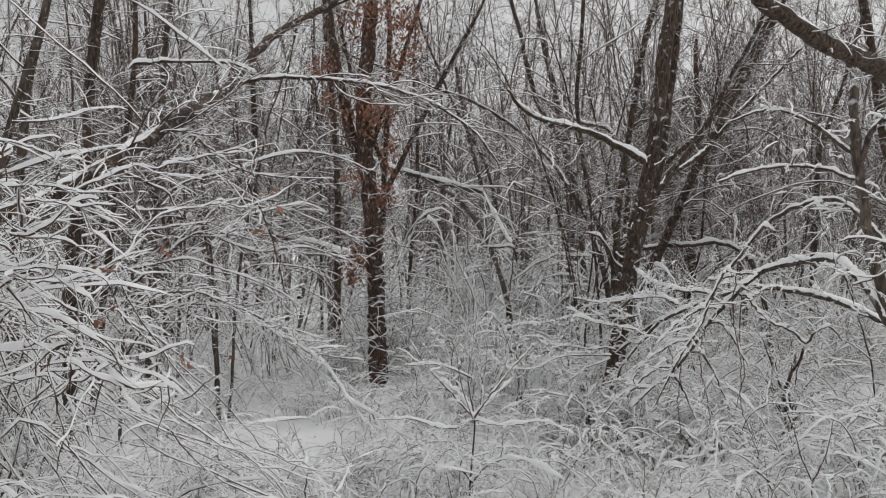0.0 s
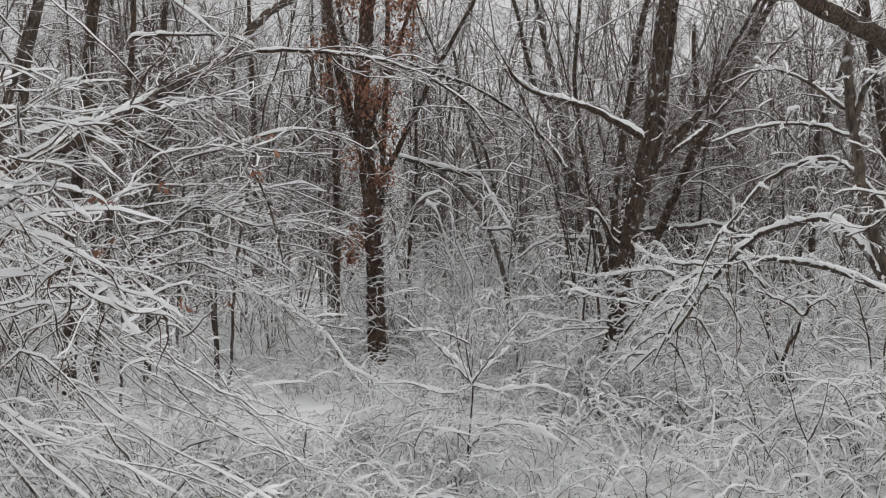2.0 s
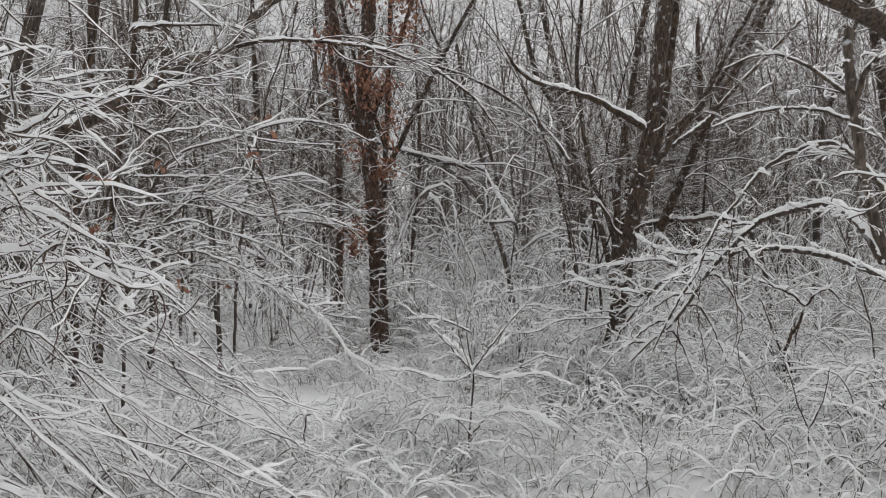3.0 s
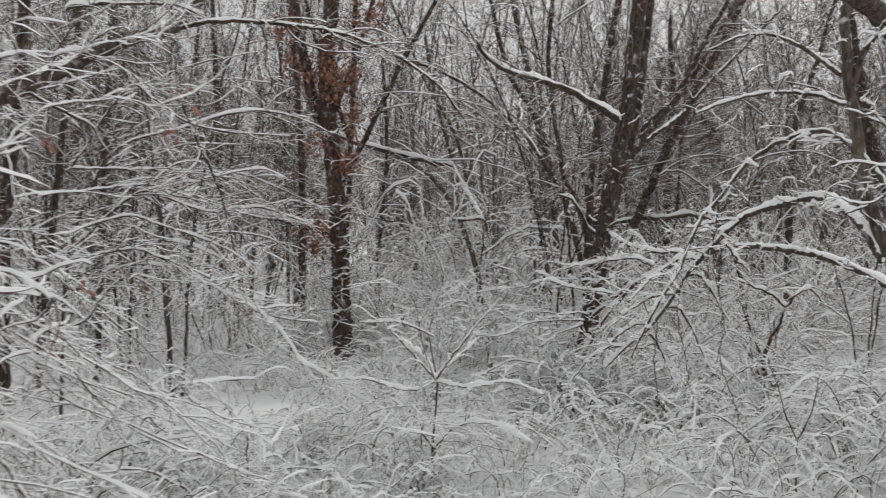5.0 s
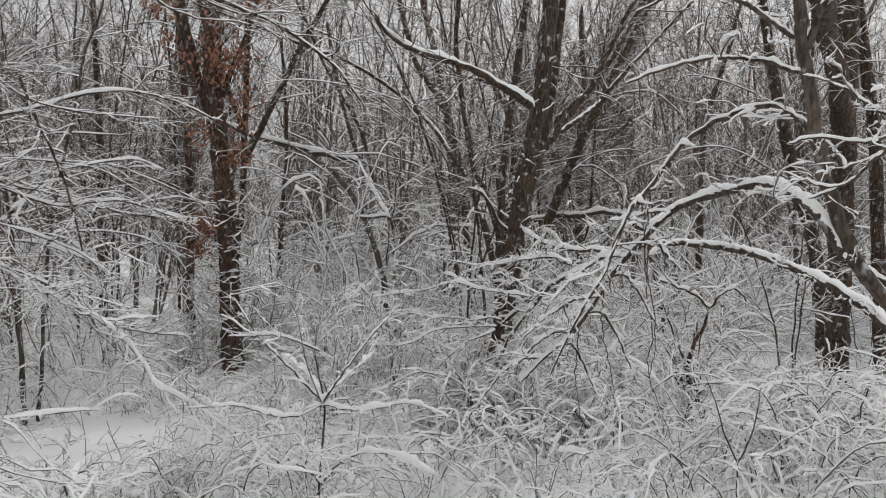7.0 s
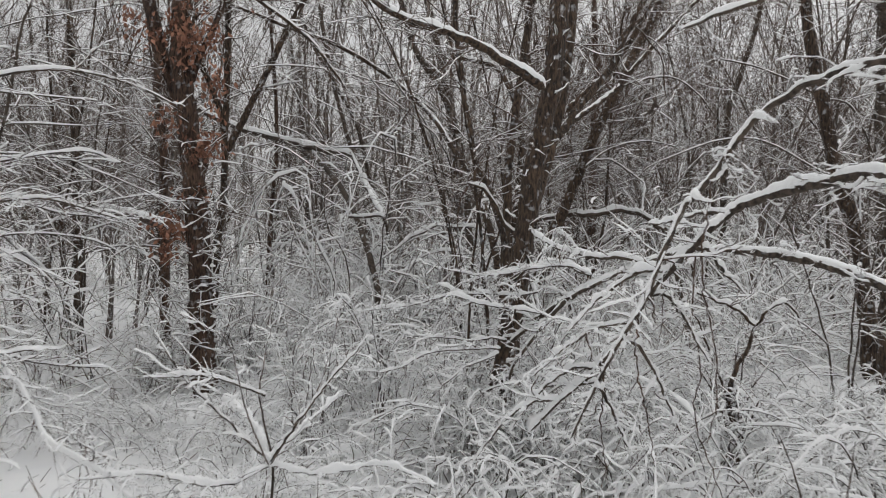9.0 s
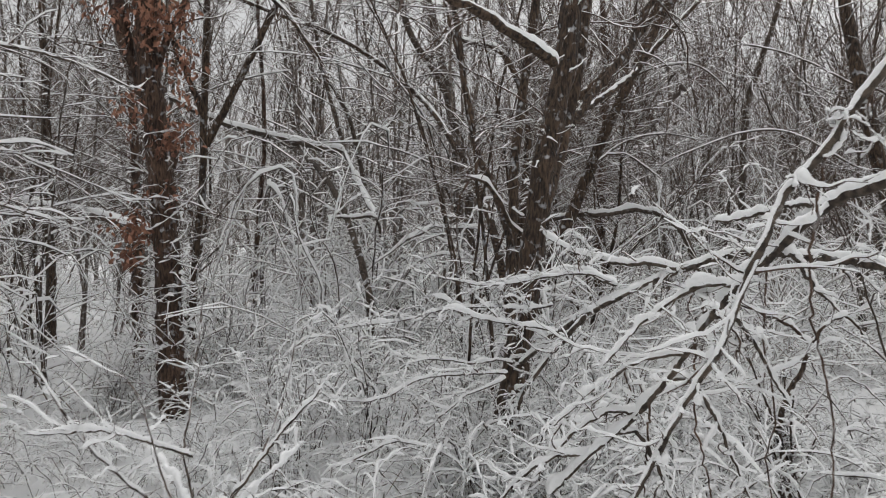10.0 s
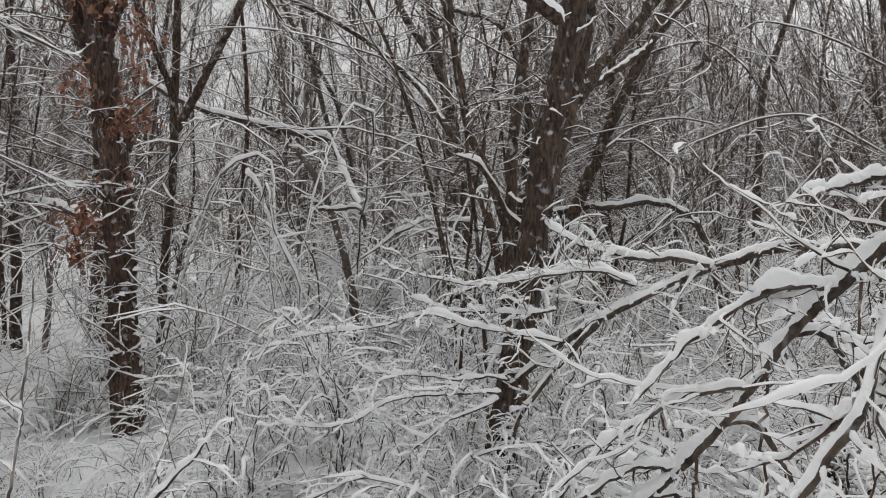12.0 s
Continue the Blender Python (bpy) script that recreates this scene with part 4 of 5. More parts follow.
build_near_shrub()


# ---- the sapling with whorled shoots ----
def build_sapling():
    t = Tree("sapling", (0.19, 5.37, 0.2), "small upright sapling with snow on spreading shoots", "sapling", 91, BARK_GREY)
    t.limb("stem", [(0.19, 5.37, 0.1)] + [(0.19, 5.37, 0.27), (0.21, 5.37, 0.49), (0.22, 5.39, 0.73), (0.19, 5.38, 0.89), (0.17, 5.35, 1.03)], 0.0075, 0.003, 30, 8, 0.0, 0.5, 0.0)
    arms = ([(0.21, 5.36, 0.74), (0.1, 5.33, 0.87), (-0.04, 5.3, 1.02), (-0.13, 5.32, 1.12), (-0.24, 5.34, 1.3)], [(0.2, 5.36, 1.0), (0.08, 5.3, 1.07), (-0.03, 5.3, 1.1), (-0.26, 5.3, 1.1)], [(0.21, 5.36, 0.74), (0.32, 5.3, 0.9), (0.44, 5.27, 1.06), (0.58, 5.25, 1.22)],
            [(0.21, 5.36, 0.73), (0.41, 5.3, 0.7), (0.66, 5.25, 0.74), (0.86, 5.15, 0.68)], [(0.21, 5.36, 0.72), (0.02, 5.2, 0.7), (-0.18, 5.1, 0.78), (-0.42, 5.0, 0.8)], [(0.21, 5.36, 0.32), (0.34, 5.28, 0.46), (0.52, 5.2, 0.5), (0.78, 5.1, 0.4)],
            [(0.21, 5.36, 0.3), (0.1, 5.26, 0.44), (-0.02, 5.18, 0.42), (-0.16, 5.1, 0.28)], [(0.21, 5.36, 0.74), (0.12, 5.55, 0.86), (-0.02, 5.75, 0.92)], [(0.21, 5.36, 0.74), (0.36, 5.52, 0.86), (0.5, 5.7, 0.95)])
    for line in arms:
        t.limb("shoot", line, 0.0062, 0.0022, 50, 7, 0.02, 0.9, 1.2, cling=0.3)
    t.bark = BARK_HAZE_FROST
    for line in ([(0.17, 5.35, 1.02), (0.2, 5.35, 1.2), (0.24, 5.34, 1.53)], [(0.21, 5.34, 0.73), (0.32, 5.37, 0.89), (0.4, 5.41, 1.01), (0.47, 5.5, 1.23), (0.49, 5.53, 1.38)], [(0.21, 5.34, 0.73), (0.14, 5.29, 0.93), (0.11, 5.25, 1.07), (0.09, 5.2, 1.2), (0.05, 5.15, 1.3)]):
        t.limb("shoot", line, 0.0036, 0.0014, 50, 7, 0.007, 0.8, 0.6, cling=0.25)
    t.finish(13, 0.2, 0.0, 0.009, 2, 45, 0.5, 0.0034, least=0.15, wide=0.5)
    t = Tree("forked_shoot", (2.22, 4.8, 0.1), "thin forked shoot standing in deep snow", "sapling", 93, BARK_GREY)
    t.limb("stem", [(2.24, 4.82, 0.02), (2.22, 4.8, 0.3), (2.215, 4.78, 0.5)], 0.006, 0.004, 20, 7, 0.0, 0.5, 0.0)
    t.limb("arm", [(2.215, 4.78, 0.49), (2.17, 4.82, 0.62), (2.14, 4.86, 0.78), (2.1, 4.88, 0.9)], 0.0045, 0.002, 24, 7, 0.008, 0.6, 0.8)
    t.limb("arm", [(2.215, 4.78, 0.49), (2.28, 4.79, 0.6), (2.32, 4.8, 0.7), (2.36, 4.82, 0.86)], 0.0045, 0.002, 24, 7, 0.008, 0.6, 0.8)
    t.finish(10, 0.12, 0.0, 0.008, 2, 50, 0.6, 0.0025)
    t = Tree("bent_cane", (2.22, 5.2, 0.1), "long bent cane under a strip of snow", "cane", 94, BARK_GREY)
    t.limb("stem", [(2.22, 5.2, 0.05), (2.2, 5.25, 0.25), (2.104, 5.3, 0.417), (2.0, 5.32, 0.5), (1.9, 5.36, 0.53)], 0.007, 0.003, 40, 7, 0.012, 0.5, 0.6, cling=0.4)
    t.finish(6, 0.15, 0.0, 0.008, 1, 50, 0.6, 0.0025)
    t = Tree("dark_bush", (3.13, 7.15, 0.1), "dark-stemmed bush with bowed snowy shoots", "bush", 92, BARK_DARK)
    t.limb("stem", [(3.13, 7.15, -0.05), (3.12, 7.15, 0.16), (3.07, 7.15, 0.5), (3.1, 7.15, 0.75), (3.19, 7.15, 0.9), (3.25, 7.15, 1.06)], 0.024, 0.011, 40, 8, 0.008, 0.6, 1.0)
    t.limb("arm", [(3.25, 7.15, 1.05), (3.14, 7.15, 1.15), (3.03, 7.14, 1.2), (2.8, 7.12, 1.29)], 0.012, 0.006, 30, 8, 0.014, 0.6, 1.2)
    t.limb("arm", [(3.25, 7.15, 1.05), (3.34, 7.12, 1.17), (3.45, 7.1, 1.2), (3.55, 7.08, 1.08)], 0.011, 0.005, 30, 8, 0.014, 0.6, 1.2)
    for i in range(14):
        a = t.rs.uniform(0, 6.28)
        c, s = np.cos(a), np.sin(a)
        h = t.rs.uniform(0.55, 1.15)
        t.limb("stem", [(3.1 + 0.12 * s, 7.15 + 0.12 * c, 0.1), (3.1 + 0.1 * c, 7.15 + 0.1 * s, 0.6 * h), (3.1 + 0.35 * c, 7.15 + 0.3 * s, h), (3.1 + 0.75 * c, 7.15 + 0.7 * s, 0.75 * h)], 0.006, 0.003, 22, 6, 0.012, 1.2)
    t.finish(13, 0.3, 0.04, 0.009, 4, fine=False, ks=(8, 4, 3))



build_sapling()


# ---- spreading small trees in the middle distance ----
def build_spreading(x, y, h, stems, seed, label):
    z = float(ground_z(x, y))
    t = Tree("spreading_tree", (x, y, z), label, "tree", seed, BARK_HAZE_FROST if h > 6 else BARK_GREY)
    rs = t.rs
    for k in range(stems):
        a = rs.uniform(0, 6.28)
        c, s, r = np.cos(a), np.sin(a), rs.uniform(0.3, 1.0)
        pts = [(x + 0.06 * c, y + 0.06 * s, z - 0.05), (x + 0.25 * r * c, y + 0.25 * r * s, z + 0.35 * h), (x + 0.7 * r * c, y + 0.7 * r * s, z + 0.7 * h), (x + 1.3 * r * c, y + 1.3 * r * s, z + h)]
        P, R = t.limb("stem", pts, 0.005 + 0.003 * h, 0.006, 30, 7, 0.003, 0.8, 0.4)
        pos, way, ln, rd = spawn(rs, P, R, 7, 0.2, 1.0, 55, 0.42, 0.6, 0.7)
        p1, r1 = grow(rs, pos, way, ln, np.minimum(rd, 0.012), 12, 0.13, 0.045)
        for q in range(len(p1)):
            part("bough", [tubes(p1[q : q + 1], r1[q : q + 1], 4)], BARK_GREY, t.ob)
        t.snow.append(caps(p1, r1, 0.018 * rs.uniform(0.6, 1.2, len(p1)), rs, 3))
        t.lines.append((p1, r1, 1.0, 1.0))
    if x > 2:
        at = np.vstack([q[0].reshape(-1, 3) for q in t.lines if len(q[0]) > 1])
        part("foliage", [leaf_bits(rs, at[rs.randint(0, len(at), 26)] - [0, 0, 0.01], 0.05)], POD, t.ob, "few dark shrivelled leaves", kind="stuff")
    return t.finish(7 if h > 6 else 8, 0.5, 0.06 if h < 6 else 0.0, 0.007 if h < 6 else 0.003, 4, 44, 0.6, 0.0034 if h < 6 else 0.0044, 1 if h > 6 else 0, False, stout=0.0013 if h < 6 else 0.0026)


def plant_spreading(places, seeds, h0, stems, label):
    """Three trees of a kind, copied to their places at their own height and turn."""
    first = []
    for k, (x, y, h) in enumerate(places):
        if k < len(seeds):
            first.append((build_spreading(x, y, h0, stems, seeds[k], label), x, y))
            first[k][0].scale = (h / h0,) * 3
        else:
            ob, x0, y0 = first[k % len(seeds)]
            m = pose(x, y, float(ground_z(x, y)) - 0.02, 0, 0, 137.0 * k) @ Matrix.Scale(h / h0, 4)
            copy_thing(ob, m).matrix_basis = m


plant_spreading(((-4.2, 6.6, 3.4), (4.2, 7.6, 2.2), (-3.1, 9.3, 3.8), (-5.8, 9.5, 4.2), (5.6, 14.6, 4.0), (7.6, 8.6, 4.0), (-0.8, 17.0, 4.4), (2.2, 15.2, 4.2), (-2.5, 11.8, 3.6), (-3.3, 5.4, 4.6), (-5.0, 7.8, 4.8), (-2.3, 8.4, 4.2)), (201, 204, 209), 4.0, 3, "small spreading tree with snow on every twig")
plant_spreading(((1.3, 13.6, 6.6), (1.9, 12.2, 6.4), (0.1, 15.4, 7.0), (-1.9, 13.4, 6.4), (4.1, 16.0, 7.0), (2.8, 16.8, 7.6), (1.0, 18.2, 7.6), (-4.0, 10.8, 6.8), (-5.2, 13.2, 7.2), (9.2, 15.0, 7.6), (-6.6, 11.6, 7.2)), (215, 216, 217), 7.0, 4, "tall spreading tree of thin bare stems")


# ---- shrubs of the thicket: a few kinds, planted many times ----
def shrub_kind(seed, stems, h0, h1, reach, snow, label, ks, dense=8, size=0.42):
    t = Tree("thicket_shrub", (0, 0, 0), label, "shrub", seed, BARK_GREY, "shrubs of the thicket")
    rs, t.twig = t.rs, STRAW
    for i in range(stems):
        a, h, r = rs.uniform(0, 6.28), rs.uniform(h0, h1), rs.uniform(0.4, 1.1) * reach
        c, s = np.cos(a), np.sin(a)
        f = rs.uniform(0, 6.28)
        x, y = 0.22 * reach * np.cos(f), 0.22 * reach * np.sin(f)
        b = a + rs.normal(0, 0.5)
        e = np.array([np.cos(b), np.sin(b)])
        t.limb("stem", [(x, y, -0.05), (x + 0.22 * r * c, y + 0.22 * r * s, 0.55 * h), (x + 0.55 * r * c, y + 0.55 * r * s, 0.95 * h), (x + 0.6 * r * c + 0.35 * r * e[0], y + 0.6 * r * s + 0.35 * r * e[1], h), (x + 0.6 * r * c + 0.75 * r * e[0], y + 0.6 * r * s + 0.75 * r * e[1], h * rs.uniform(0.5, 0.85))], 0.0055, 0.002, ks[0] + 10, 4, snow, 1.8, cling=0.4)
    t.finish(dense, size, 0.08, 0.85 * snow, 2, 55, 0.6, 0.0026, fine=False, wide=0.45, ks=ks, least=0.55)
    return t.ob


planted = set()


def plant(kinds, places, rs, s0, s1):
    for x, y in places:
        k = kinds[rs.randint(len(kinds))]
        m = pose(x, y, float(ground_z(x, y)) - 0.02, rs.normal(0, 4), rs.normal(0, 4), rs.uniform(0, 360)) @ Matrix.Scale(rs.uniform(s0, s1), 4)
        if k not in planted:
            k.matrix_basis = m
            planted.add(k)
        else:
            o = copy_thing(k, m)
            o.matrix_basis = m


def scatter(rs, n, x0, x1, y0, y1, gap, keep=lambda x, y: True):
    out = []
    for _ in range(n * 30):
        x, y = rs.uniform(x0, x1), rs.uniform(y0, y1)
        if abs(x - 0.2) < 2.0 + 0.68 * y and keep(x, y) and all((x - a) ** 2 + (y - b) ** 2 > gap * gap for a, b in out):
            out.append((x, y))
            if len(out) == n:
                break
    return out


def build_thicket():
    rs = np.random.RandomState(101)
    low = [shrub_kind(110 + i, 9, 0.25, 0.75, 0.85, 0.014, "low twiggy shrub weighed down by snow", (8, 4, 3), 12, 0.28) for i in range(6)]
    brush = [shrub_kind(130 + i, 14, 0.45, 1.05, 0.55, 0.014, "upright brush of fine twigs furred with snow", (7, 4, 3), 13, 0.24) for i in range(4)]
    tall = [shrub_kind(120 + i, 8, 0.7, 1.6, 1.1, 0.018, "tall twiggy shrub bowed with snow", (5, 3, 3), 5.5) for i in range(5)]
    glade = lambda x, y: -5.4 < x < -1.6 and 10.8 < y < 17.5
    clear = lambda x, y: not glade(x, y) and not (-1.9 < x < 0.0 and 5.0 < y < 8.4) and not (abs(x - 0.8 + 0.254 * (y - 3.7)) < 0.75 and 6.8 < y < 10.2)
    plant(low, [(1.25, 6.6), (1.7, 6.9), (2.1, 6.7), (1.5, 7.3), (1.95, 7.2), (1.2, 7.2), (1.35, 6.95), (1.8, 7.35), (1.6, 6.5)], rs, 0.7, 0.95)
    plant(brush, [(1.35, 7.25), (1.6, 7.2), (1.75, 7.0), (1.95, 7.45), (1.5, 7.5), (1.2, 7.6), (2.15, 7.2), (1.7, 7.45)], rs, 0.5, 0.68)
    plant(brush, scatter(rs, 24, -1.5, 3.2, 7.8, 10.8, 0.5, lambda x, y: not (-1.5 < x < 0.1 and y < 10.1)), rs, 0.7, 1.0)
    open_way = lambda x, y: clear(x, y) and np.hypot(x - 0.83, y - 3.7) > 1.1
    plant(low, scatter(rs, 26, -3, 4.5, 3.7, 5.6, 0.4, open_way), rs, 0.42, 0.62)
    plant(low, scatter(rs, 44, -6, 7, 5.4, 8.8, 0.45, clear), rs, 0.62, 0.95)
    plant(low, [(-0.95, 8.7), (-0.35, 8.75), (-1.35, 9.0), (-0.1, 9.2)], rs, 0.36, 0.46)
    plant(tall, scatter(rs, 34, -8, 10, 8.2, 13, 0.6, clear), rs, 0.45, 0.7)
    plant(low, scatter(rs, 24, -1.7, 0.8, 5.0, 8.8, 0.3, lambda x, y: np.hypot(x + 1.5, y - 6.8) > 1.0), rs, 0.36, 0.55)
    plant(low, scatter(rs, 14, -2.9, -0.5, 3.0, 5.2, 0.42), rs, 0.6, 0.95)
    plant(tall, scatter(rs, 44, -11, 13, 8.5, 24, 0.8, lambda x, y: not glade(x, y) and not (-1.2 < x < 1.7 and y < 11.4) and not (2.8 < x < 4.8 and y < 12.5)), rs, 1.0, 1.7)
    plant(tall, [(-3.6, 0.6), (-4.4, -1.2), (-2.6, -3.0), (0.6, -4.0), (3.0, -3.2), (3.6, -0.8), (4.2, 1.0), (-6.0, 0.8), (5.8, -0.6), (-1.4, -6.4), (1.9, -6.8), (6.6, 2.4)], rs, 0.8, 1.2)
    plant(low, scatter(rs, 24, -2.6, 0.1, 3.9, 6.6, 0.3, lambda x, y: np.hypot(x + 1.5, y - 6.6) > 1.15), rs, 0.42, 0.72)
    plant(low, scatter(rs, 14, -2.8, 0.3, 6.6, 9.6, 0.4, lambda x, y: np.hypot(x + 0.8, y - 9.9) > 0.5 and np.hypot(x + 1.5, y - 6.9) > 1.2), rs, 0.4, 0.62)
    plant(low, scatter(rs, 22, 2.2, 4.6, 4.6, 7.6, 0.35), rs, 0.6, 0.95)
    plant(tall, scatter(rs, 10, -1.6, 3.2, 11.6, 15, 0.7), rs, 0.8, 1.2)
    plant(low, [(0.45, 4.55), (1.15, 4.75), (1.7, 4.5), (0.75, 5.2), (1.45, 5.35), (2.05, 5.0), (-0.25, 4.7), (-0.6, 5.5)], rs, 0.5, 0.64)


build_thicket()


# ---- bent grass and canes under the snow ----
def build_grass():
    rs = np.random.RandomState(131)
    n = 8200
    y = 1.8 + 15 * rs.uniform(0, 1, n) ** 1.25
    x = 0.3 + rs.uniform(-1, 1, n) * (1.2 + 0.62 * y)
    bare = (x > -2.4 + 0.1 * y) & (x < -0.1) & (y > 4.5) & (y < 8.5) & (rs.uniform(0, 1, n) < 0.3)
    bare |= (np.hypot(x + 1.5, y - 6.9) < 0.9) & (rs.uniform(0, 1, n) < 0.6)
    patch = np.sin(1.9 * x + 0.6 * y + 0.8) + np.cos(1.1 * y - 0.8 * x) + rs.normal(0, 0.5, n)
    bare |= (y < 3.2) & (rs.uniform(0, 1, n) < 0.75)
    bare |= (patch < -0.1) & (np.hypot(x - 0.7, y - 6.6) > 0.9) & ~((np.abs(x - 0.5) < 2.0) & (np.abs(y - 6.6) < 2.2))
    x, y = x[~bare], y[~bare]
    n = len(x)
    a = rs.uniform(0, 6.28, n)
    way = np.c_[0.35 * np.cos(a), 0.35 * np.sin(a), np.ones(n)]
    ln = rs.uniform(0.16, 0.5, n) * (0.8 + 0.4 * np.sin(1.7 * x + 0.9 * y))
    P, R = grow(rs, np.c_[x, y, ground_z(x, y) - 0.03], way, ln, np.full(n, 0.0026), 9, 0.27, 0.17, 0.6)
    P[..., 2] = np.maximum(P[..., 2], ground_z(P[..., 0], P[..., 1]) + 0.01)
    m = 900
    gy = 1.8 + 11 * rs.uniform(0, 1, m) ** 1.2
    gx = 0.3 + rs.uniform(-1, 1, m) * (1.2 + 0.62 * gy)
    q, qr = grow(rs, np.c_[gx, gy, ground_z(gx, gy) - 0.03], np.c_[rs.normal(0, 0.5, (m, 2)), np.ones(m)], rs.uniform(0.1, 0.5, m), np.full(m, 0.0032), 3, 0.3, 0.1, 0.6)
    ob = new("grass_tangle", mesh("grass_tangle", [(*tubes(q, qr, 3), 0), (*tubes(P, R, 3), 0), (*caps(P, R, rs.choice([0.011, 0.018, 0.028], n, p=[0.35, 0.35, 0.3]) * rs.uniform(0.7, 1.2, n) * np.clip((y - 2) / 4, 0.5, 1), rs, 3, 0.45, 0.2, 0.45), 1)], (STRAW, SNOW)))
    tagged(ob, "bent dry grass and canes crusted with snow", "grass", kind="stuff")


build_grass()


# ---- the wood behind ----
def tree_kind(seed, h, r, lean, label, bark, stems):
    """A bare tree whose stems fan out from the base and whose boughs turn upwards."""
    t = Tree("forest_tree", (0, 0, 0), label, "tree", seed, bark, "trees of the wood")
    rs = t.rs
    lines = []
    for k in range(stems):
        n = 7
        u = np.linspace(0, 1, n)
        a = rs.uniform(0, 6.28)
        fan = (0.5 if k == 0 else rs.uniform(0.8, 2.2)) * h / 8
        sway = np.cumsum(rs.normal(0, 0.1, (n, 2)), axis=0)
        p = np.c_[lean * 4 * u**1.3 + fan * np.cos(a) * u**1.5 + sway[:, 0], fan * np.sin(a) * u**1.5 + sway[:, 1], -0.1 + h * rs.uniform(0.75, 1.0) * u]
        p[:, :2] -= p[0, :2] - rs.normal(0, 0.07, 2) * (k > 0)
        lines.append(t.limb("trunk" if k == 0 else "stem", [tuple(q) for q in p], r * (1 if k == 0 else 0.75), 0.2 * r, 18, 6, 0.0, 0.25, 0.6))
    pick = lambda a: a[:, np.linspace(0, a.shape[1] - 1, 24).astype(int)]
    P, R = np.vstack([pick(q[0]) for q in lines]), np.vstack([pick(q[1]) for q in lines])
    pos, way, ln, rd = spawn(rs, P, R, 24 // stems + 3, 0.1, 0.96, 42, 0.36, 0.5, 0.8)
    p1, r1 = grow(rs, pos, way, ln, np.clip(rd, 0.006, 0.018), 7, 0.2, -0.05, 0.3)
    part("crown", [tubes(p1, r1, 4)], bark, t.ob, kind="stuff")
    t.snow.append(caps(p1, r1, 0.008 * rs.uniform(0.4, 1.2, len(p1)), rs, 2, 0.1))
    pos, way, ln, rd = spawn(rs, p1, r1, 12, 0.1, 1, 40, 0.42, 0.5, 0.9)
    p2, r2 = grow(rs, pos, way, ln, np.clip(rd, 0.0038, 0.0066), 4, 0.2, -0.03)
    pos, way, ln, rd = spawn(rs, p2, r2, 3, 0.1, 1, 38, 0.65, 0.6, 0.9)
    p3, r3 = grow(rs, pos, way, ln, np.clip(rd, 0.0028, 0.0038), 2, 0.12, 0.0)
    t.lines = []
    part("twig_spray", [tubes(p2, r2, 3), tubes(p3, r3, 3)], TWIG, t.ob, kind="stuff")
    low = p2[:, 0, 2] < 3.2
    t.snow += [caps(p2[low], r2[low], 0.008 * rs.uniform(0.4, 1.2, int(low.sum())), rs, 2, 0.1), caps(p2[~low][::3], r2[~low][::3], 0.005 * rs.uniform(0.4, 1.2, len(p2[~low][::3])), rs, 2)]
    part("snow_cover", t.snow, SNOW, t.ob, kind="stuff")
    return t.ob


def build_wood():
    rs = np.random.RandomState(141)
    kinds = [tree_kind(150 + i, rs.uniform(6.5, 10), rs.choice([0.018, 0.024, 0.032, 0.05]), rs.normal(0, 0.16), "slender bare tree with snow-dusted twigs" if i % 4 == 0 else "slender bare tree of several stems, snow-dusted", (BARK_GREY, BARK_HAZE_FROST, BARK_DARK)[i % 3], (1, 3, 2, 4)[i % 4]) for i in range(9)]
    keep = lambda x, y: not (-2.2 < x - 0.12 * (y - 9) < 5.5 and y < 14.5)
    plant(kinds, scatter(rs, 14, 2.5, 13, 12, 22, 1.0, lambda x, y: x > 7 or y > 15), rs, 0.9, 1.3)
    plant(kinds, scatter(rs, 18, -9, 2.5, 15.5, 26, 1.0), rs, 0.9, 1.3)
    plant(kinds, scatter(rs, 44, -15, 18, 11.5, 30, 0.9, keep), rs, 0.8, 1.25)
    plant(kinds, [(3.0, 13.0), (4.0, 13.6), (3.5, 12.5), (4.9, 13.0), (2.6, 14.0)], rs, 0.8, 1.1)
    plant(kinds, [(-4.5, 10.2), (-3.6, 11.6), (-5.6, 12.2), (-2.7, 13.6), (-6.6, 10.4), (-4.9, 14.2), (6.3, 14.6)], rs, 0.85, 1.15)
    # the wood goes on beside and behind the open patch
    around = [(-4.6, 1.2), (-6.5, -2.0), (-3.4, -4.2), (-0.8, -5.6), (2.2, -4.6), (4.6, -2.2), (5.4, 1.6), (-8.5, 2.5), (8.0, 3.5), (-5.0, -7.5), (0.8, -9.0), (5.5, -7.0), (8.6, -1.8), (-9.5, -4.5)]
    plant(kinds, around, rs, 0.8, 1.2)


build_wood()


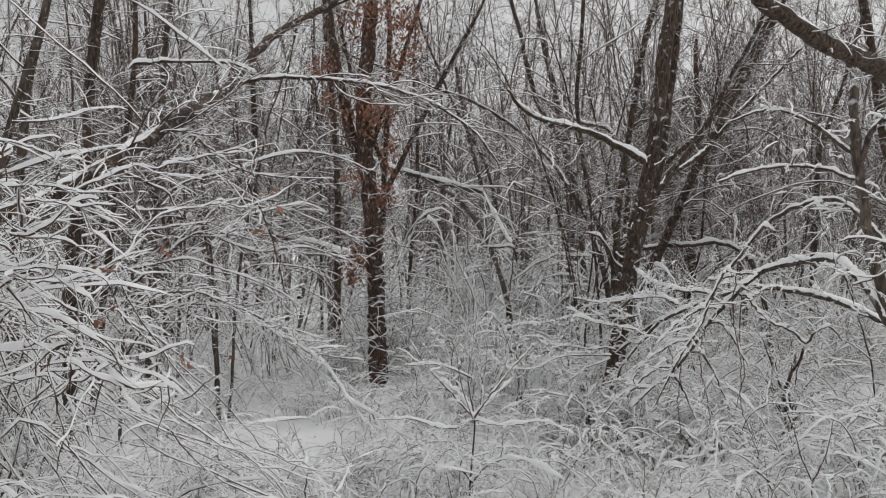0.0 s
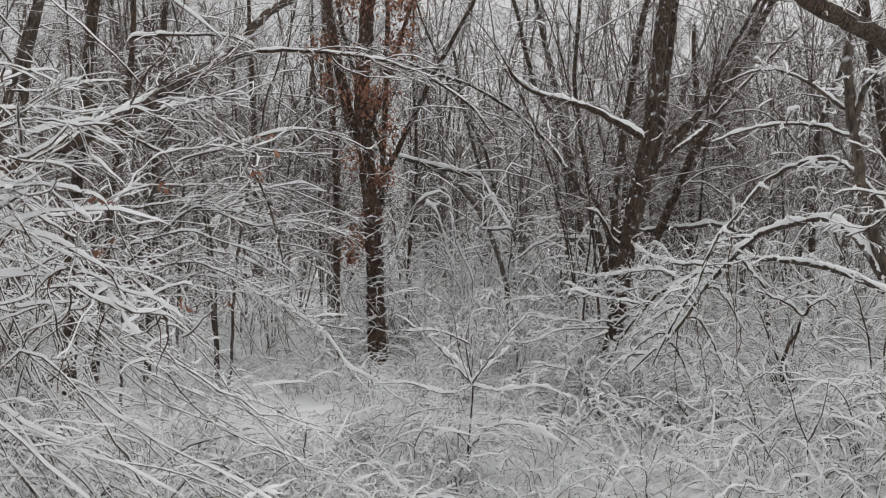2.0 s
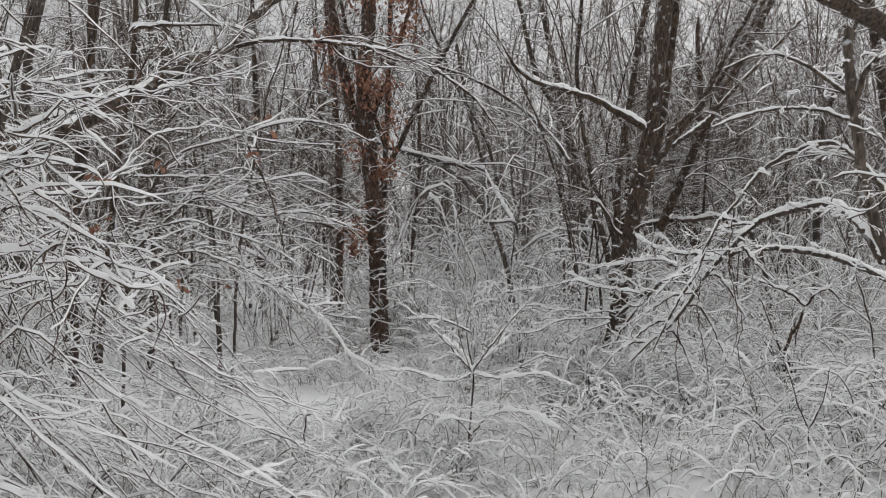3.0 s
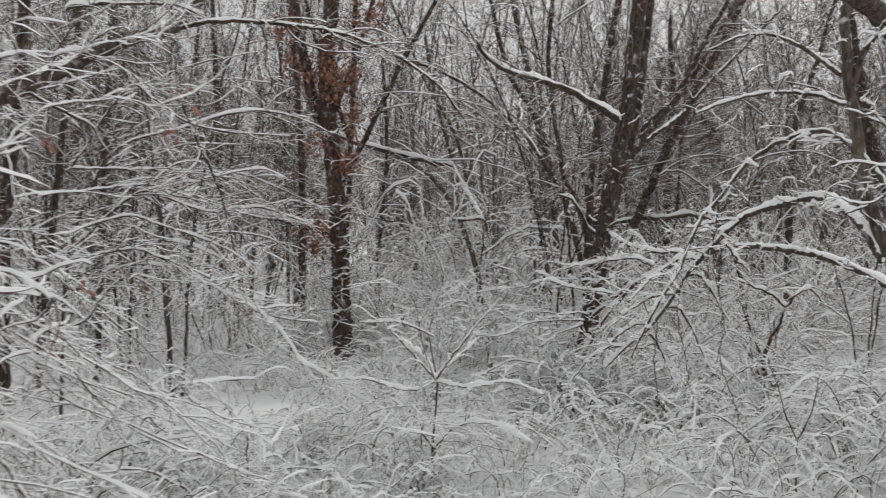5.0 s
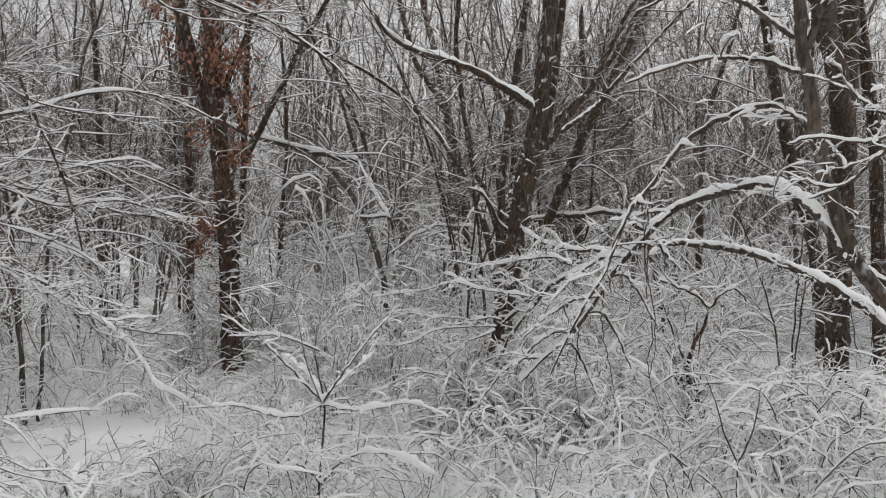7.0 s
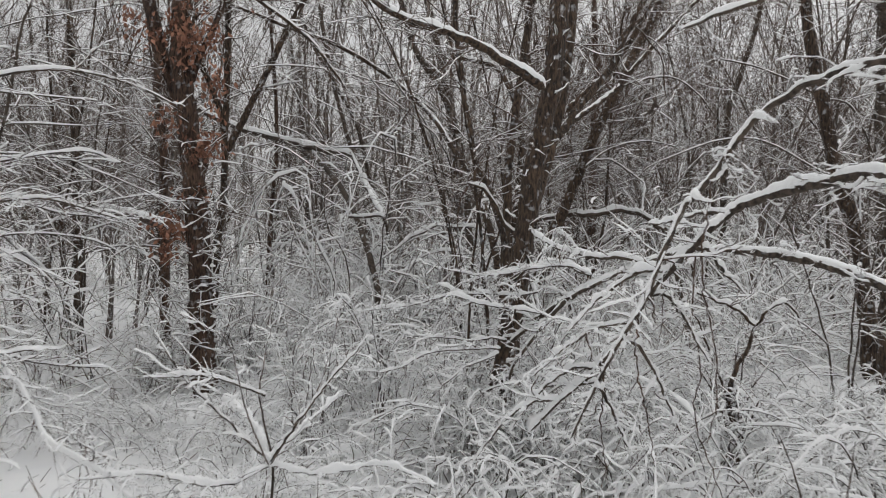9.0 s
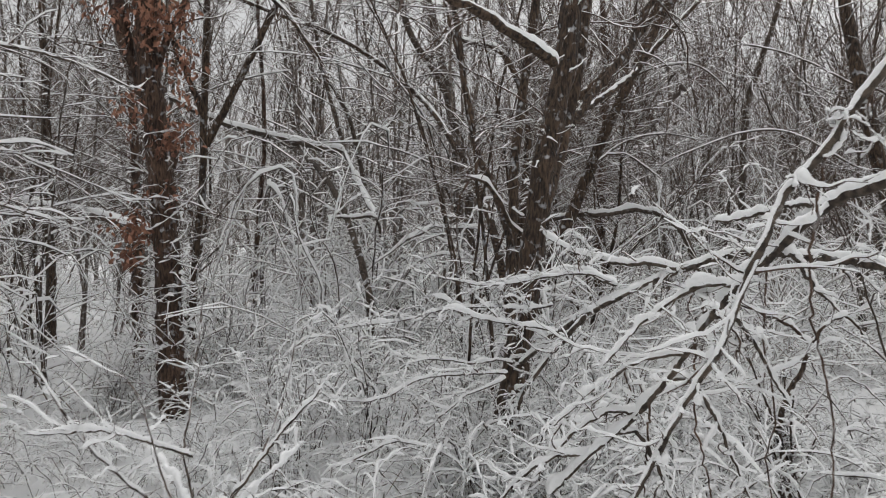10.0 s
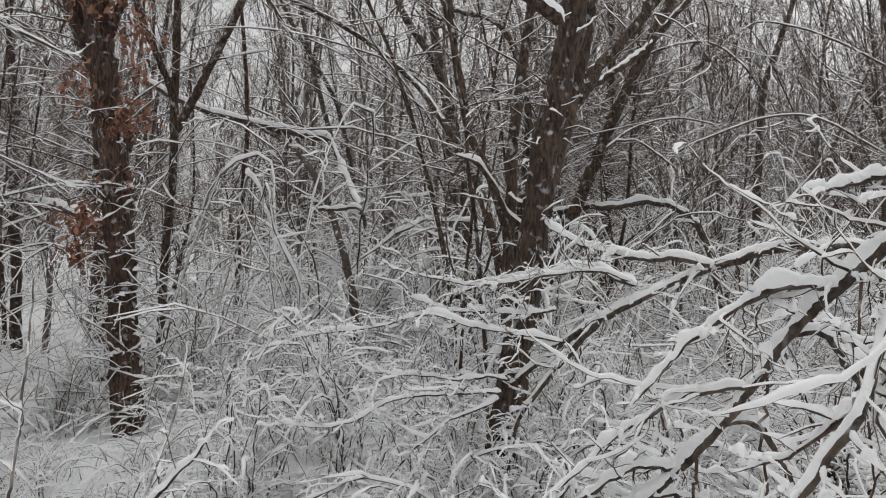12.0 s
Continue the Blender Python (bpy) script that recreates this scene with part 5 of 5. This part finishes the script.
# ---- far woods, closing the view ----
def build_far():
    rs = np.random.RandomState(161)
    n = 800
    y = rs.uniform(23, 75, n)
    x = rs.uniform(-1, 1, n) * (6 + 0.66 * y)
    ring = rs.uniform(0, 1, n) < 0.15
    turn, far = rs.uniform(2.25, 7.15, n), rs.uniform(13, 45, n)
    x, y = np.where(ring, far * np.cos(turn), x), np.where(ring, far * np.sin(turn), y)
    h = rs.uniform(6, 14, n)
    base = np.c_[x, y, ground_z(x, np.minimum(y, 48)) - 0.1]
    P, R = grow(rs, base, np.c_[rs.normal(0, 0.2, n), rs.normal(0, 0.2, n), np.ones(n)], h, rs.uniform(0.02, 0.065, n), 6, 0.12, 0, 0.2)
    pos, way, ln, rd = spawn(rs, P, R, 17, 0.05, 0.98, 36, 0.3, 0.4, 1.0)
    p1, r1 = grow(rs, pos, way, ln, np.maximum(rd, 0.010), 3, 0.2, -0.1)
    pos, way, ln, rd = spawn(rs, p1, r1, 5, 0.1, 1, 38, 0.55, 0.6, 1.0)
    p2, r2 = grow(rs, pos, way, ln, np.maximum(rd, 0.0065), 2, 0.1, 0)
    low = p1[:, 0, 2] < 4.5
    # the haze over these trees is only in their paler bark colour
    ob = new("far_woods", mesh("far_woods", [(*tubes(P, R, 4), 0), (*tubes(p1, r1, 3), 0), (*tubes(p2, r2, 3), 0), (*caps(p1[low], r1[low], np.full(int(low.sum()), 0.02), rs, 2, 0.4), 1)], (BARK_HAZE_FROST, SNOW)))
    tagged(ob, "dense bare woods in the grey distance", "woods", kind="stuff")
    # the undergrowth between the trunks
    n = 3400
    y = 10.5 + 36 * rs.uniform(0, 1, n) ** 1.7
    x = 0.5 + rs.uniform(-1, 1, n) * (2 + 0.62 * y)
    ln = rs.uniform(0.5, 2.6, n) * np.where((x > -5.4) & (x < -1.6) & (y > 10.8) & (y < 17.5), 0.22, 1.0)
    a = rs.uniform(0, 6.28, n)
    P, R = grow(rs, np.c_[x, y, ground_z(x, np.minimum(y, 48)) - 0.05], np.c_[0.8 * np.cos(a), 0.8 * np.sin(a), np.ones(n)], ln, rs.uniform(0.003, 0.007, n), 6, 0.3, 0.17, 0.5)
    pos, way, ln, rd = spawn(rs, P, R, 7, 0.1, 1, 62, 0.34, 0.7, 0.6)
    p1, r1 = grow(rs, pos, way, ln, np.maximum(rd, 0.003), 3, 0.24, 0.1)
    pos, way, ln, rd = spawn(rs, p1, r1, 1, 0.2, 1, 50, 0.6, 0.7, 0.6)
    p2, r2 = grow(rs, pos, way, ln, np.maximum(rd, 0.0025), 2, 0.2, 0.1)
    ob = new("undergrowth", mesh("undergrowth", [(*tubes(P, R, 3), 0), (*tubes(p1, r1, 3), 0), (*tubes(p2, r2, 3), 0), (*caps(P, R, rs.uniform(0.014, 0.032, n), rs, 2, 0.65), 1), (*caps(p1, r1, rs.uniform(0.011, 0.026, len(p1)), rs, 2, 0.55), 1)], (STRAW, SNOW)))
    tagged(ob, "snowy tangle of saplings and canes under the trees", "undergrowth", kind="stuff")


build_far()
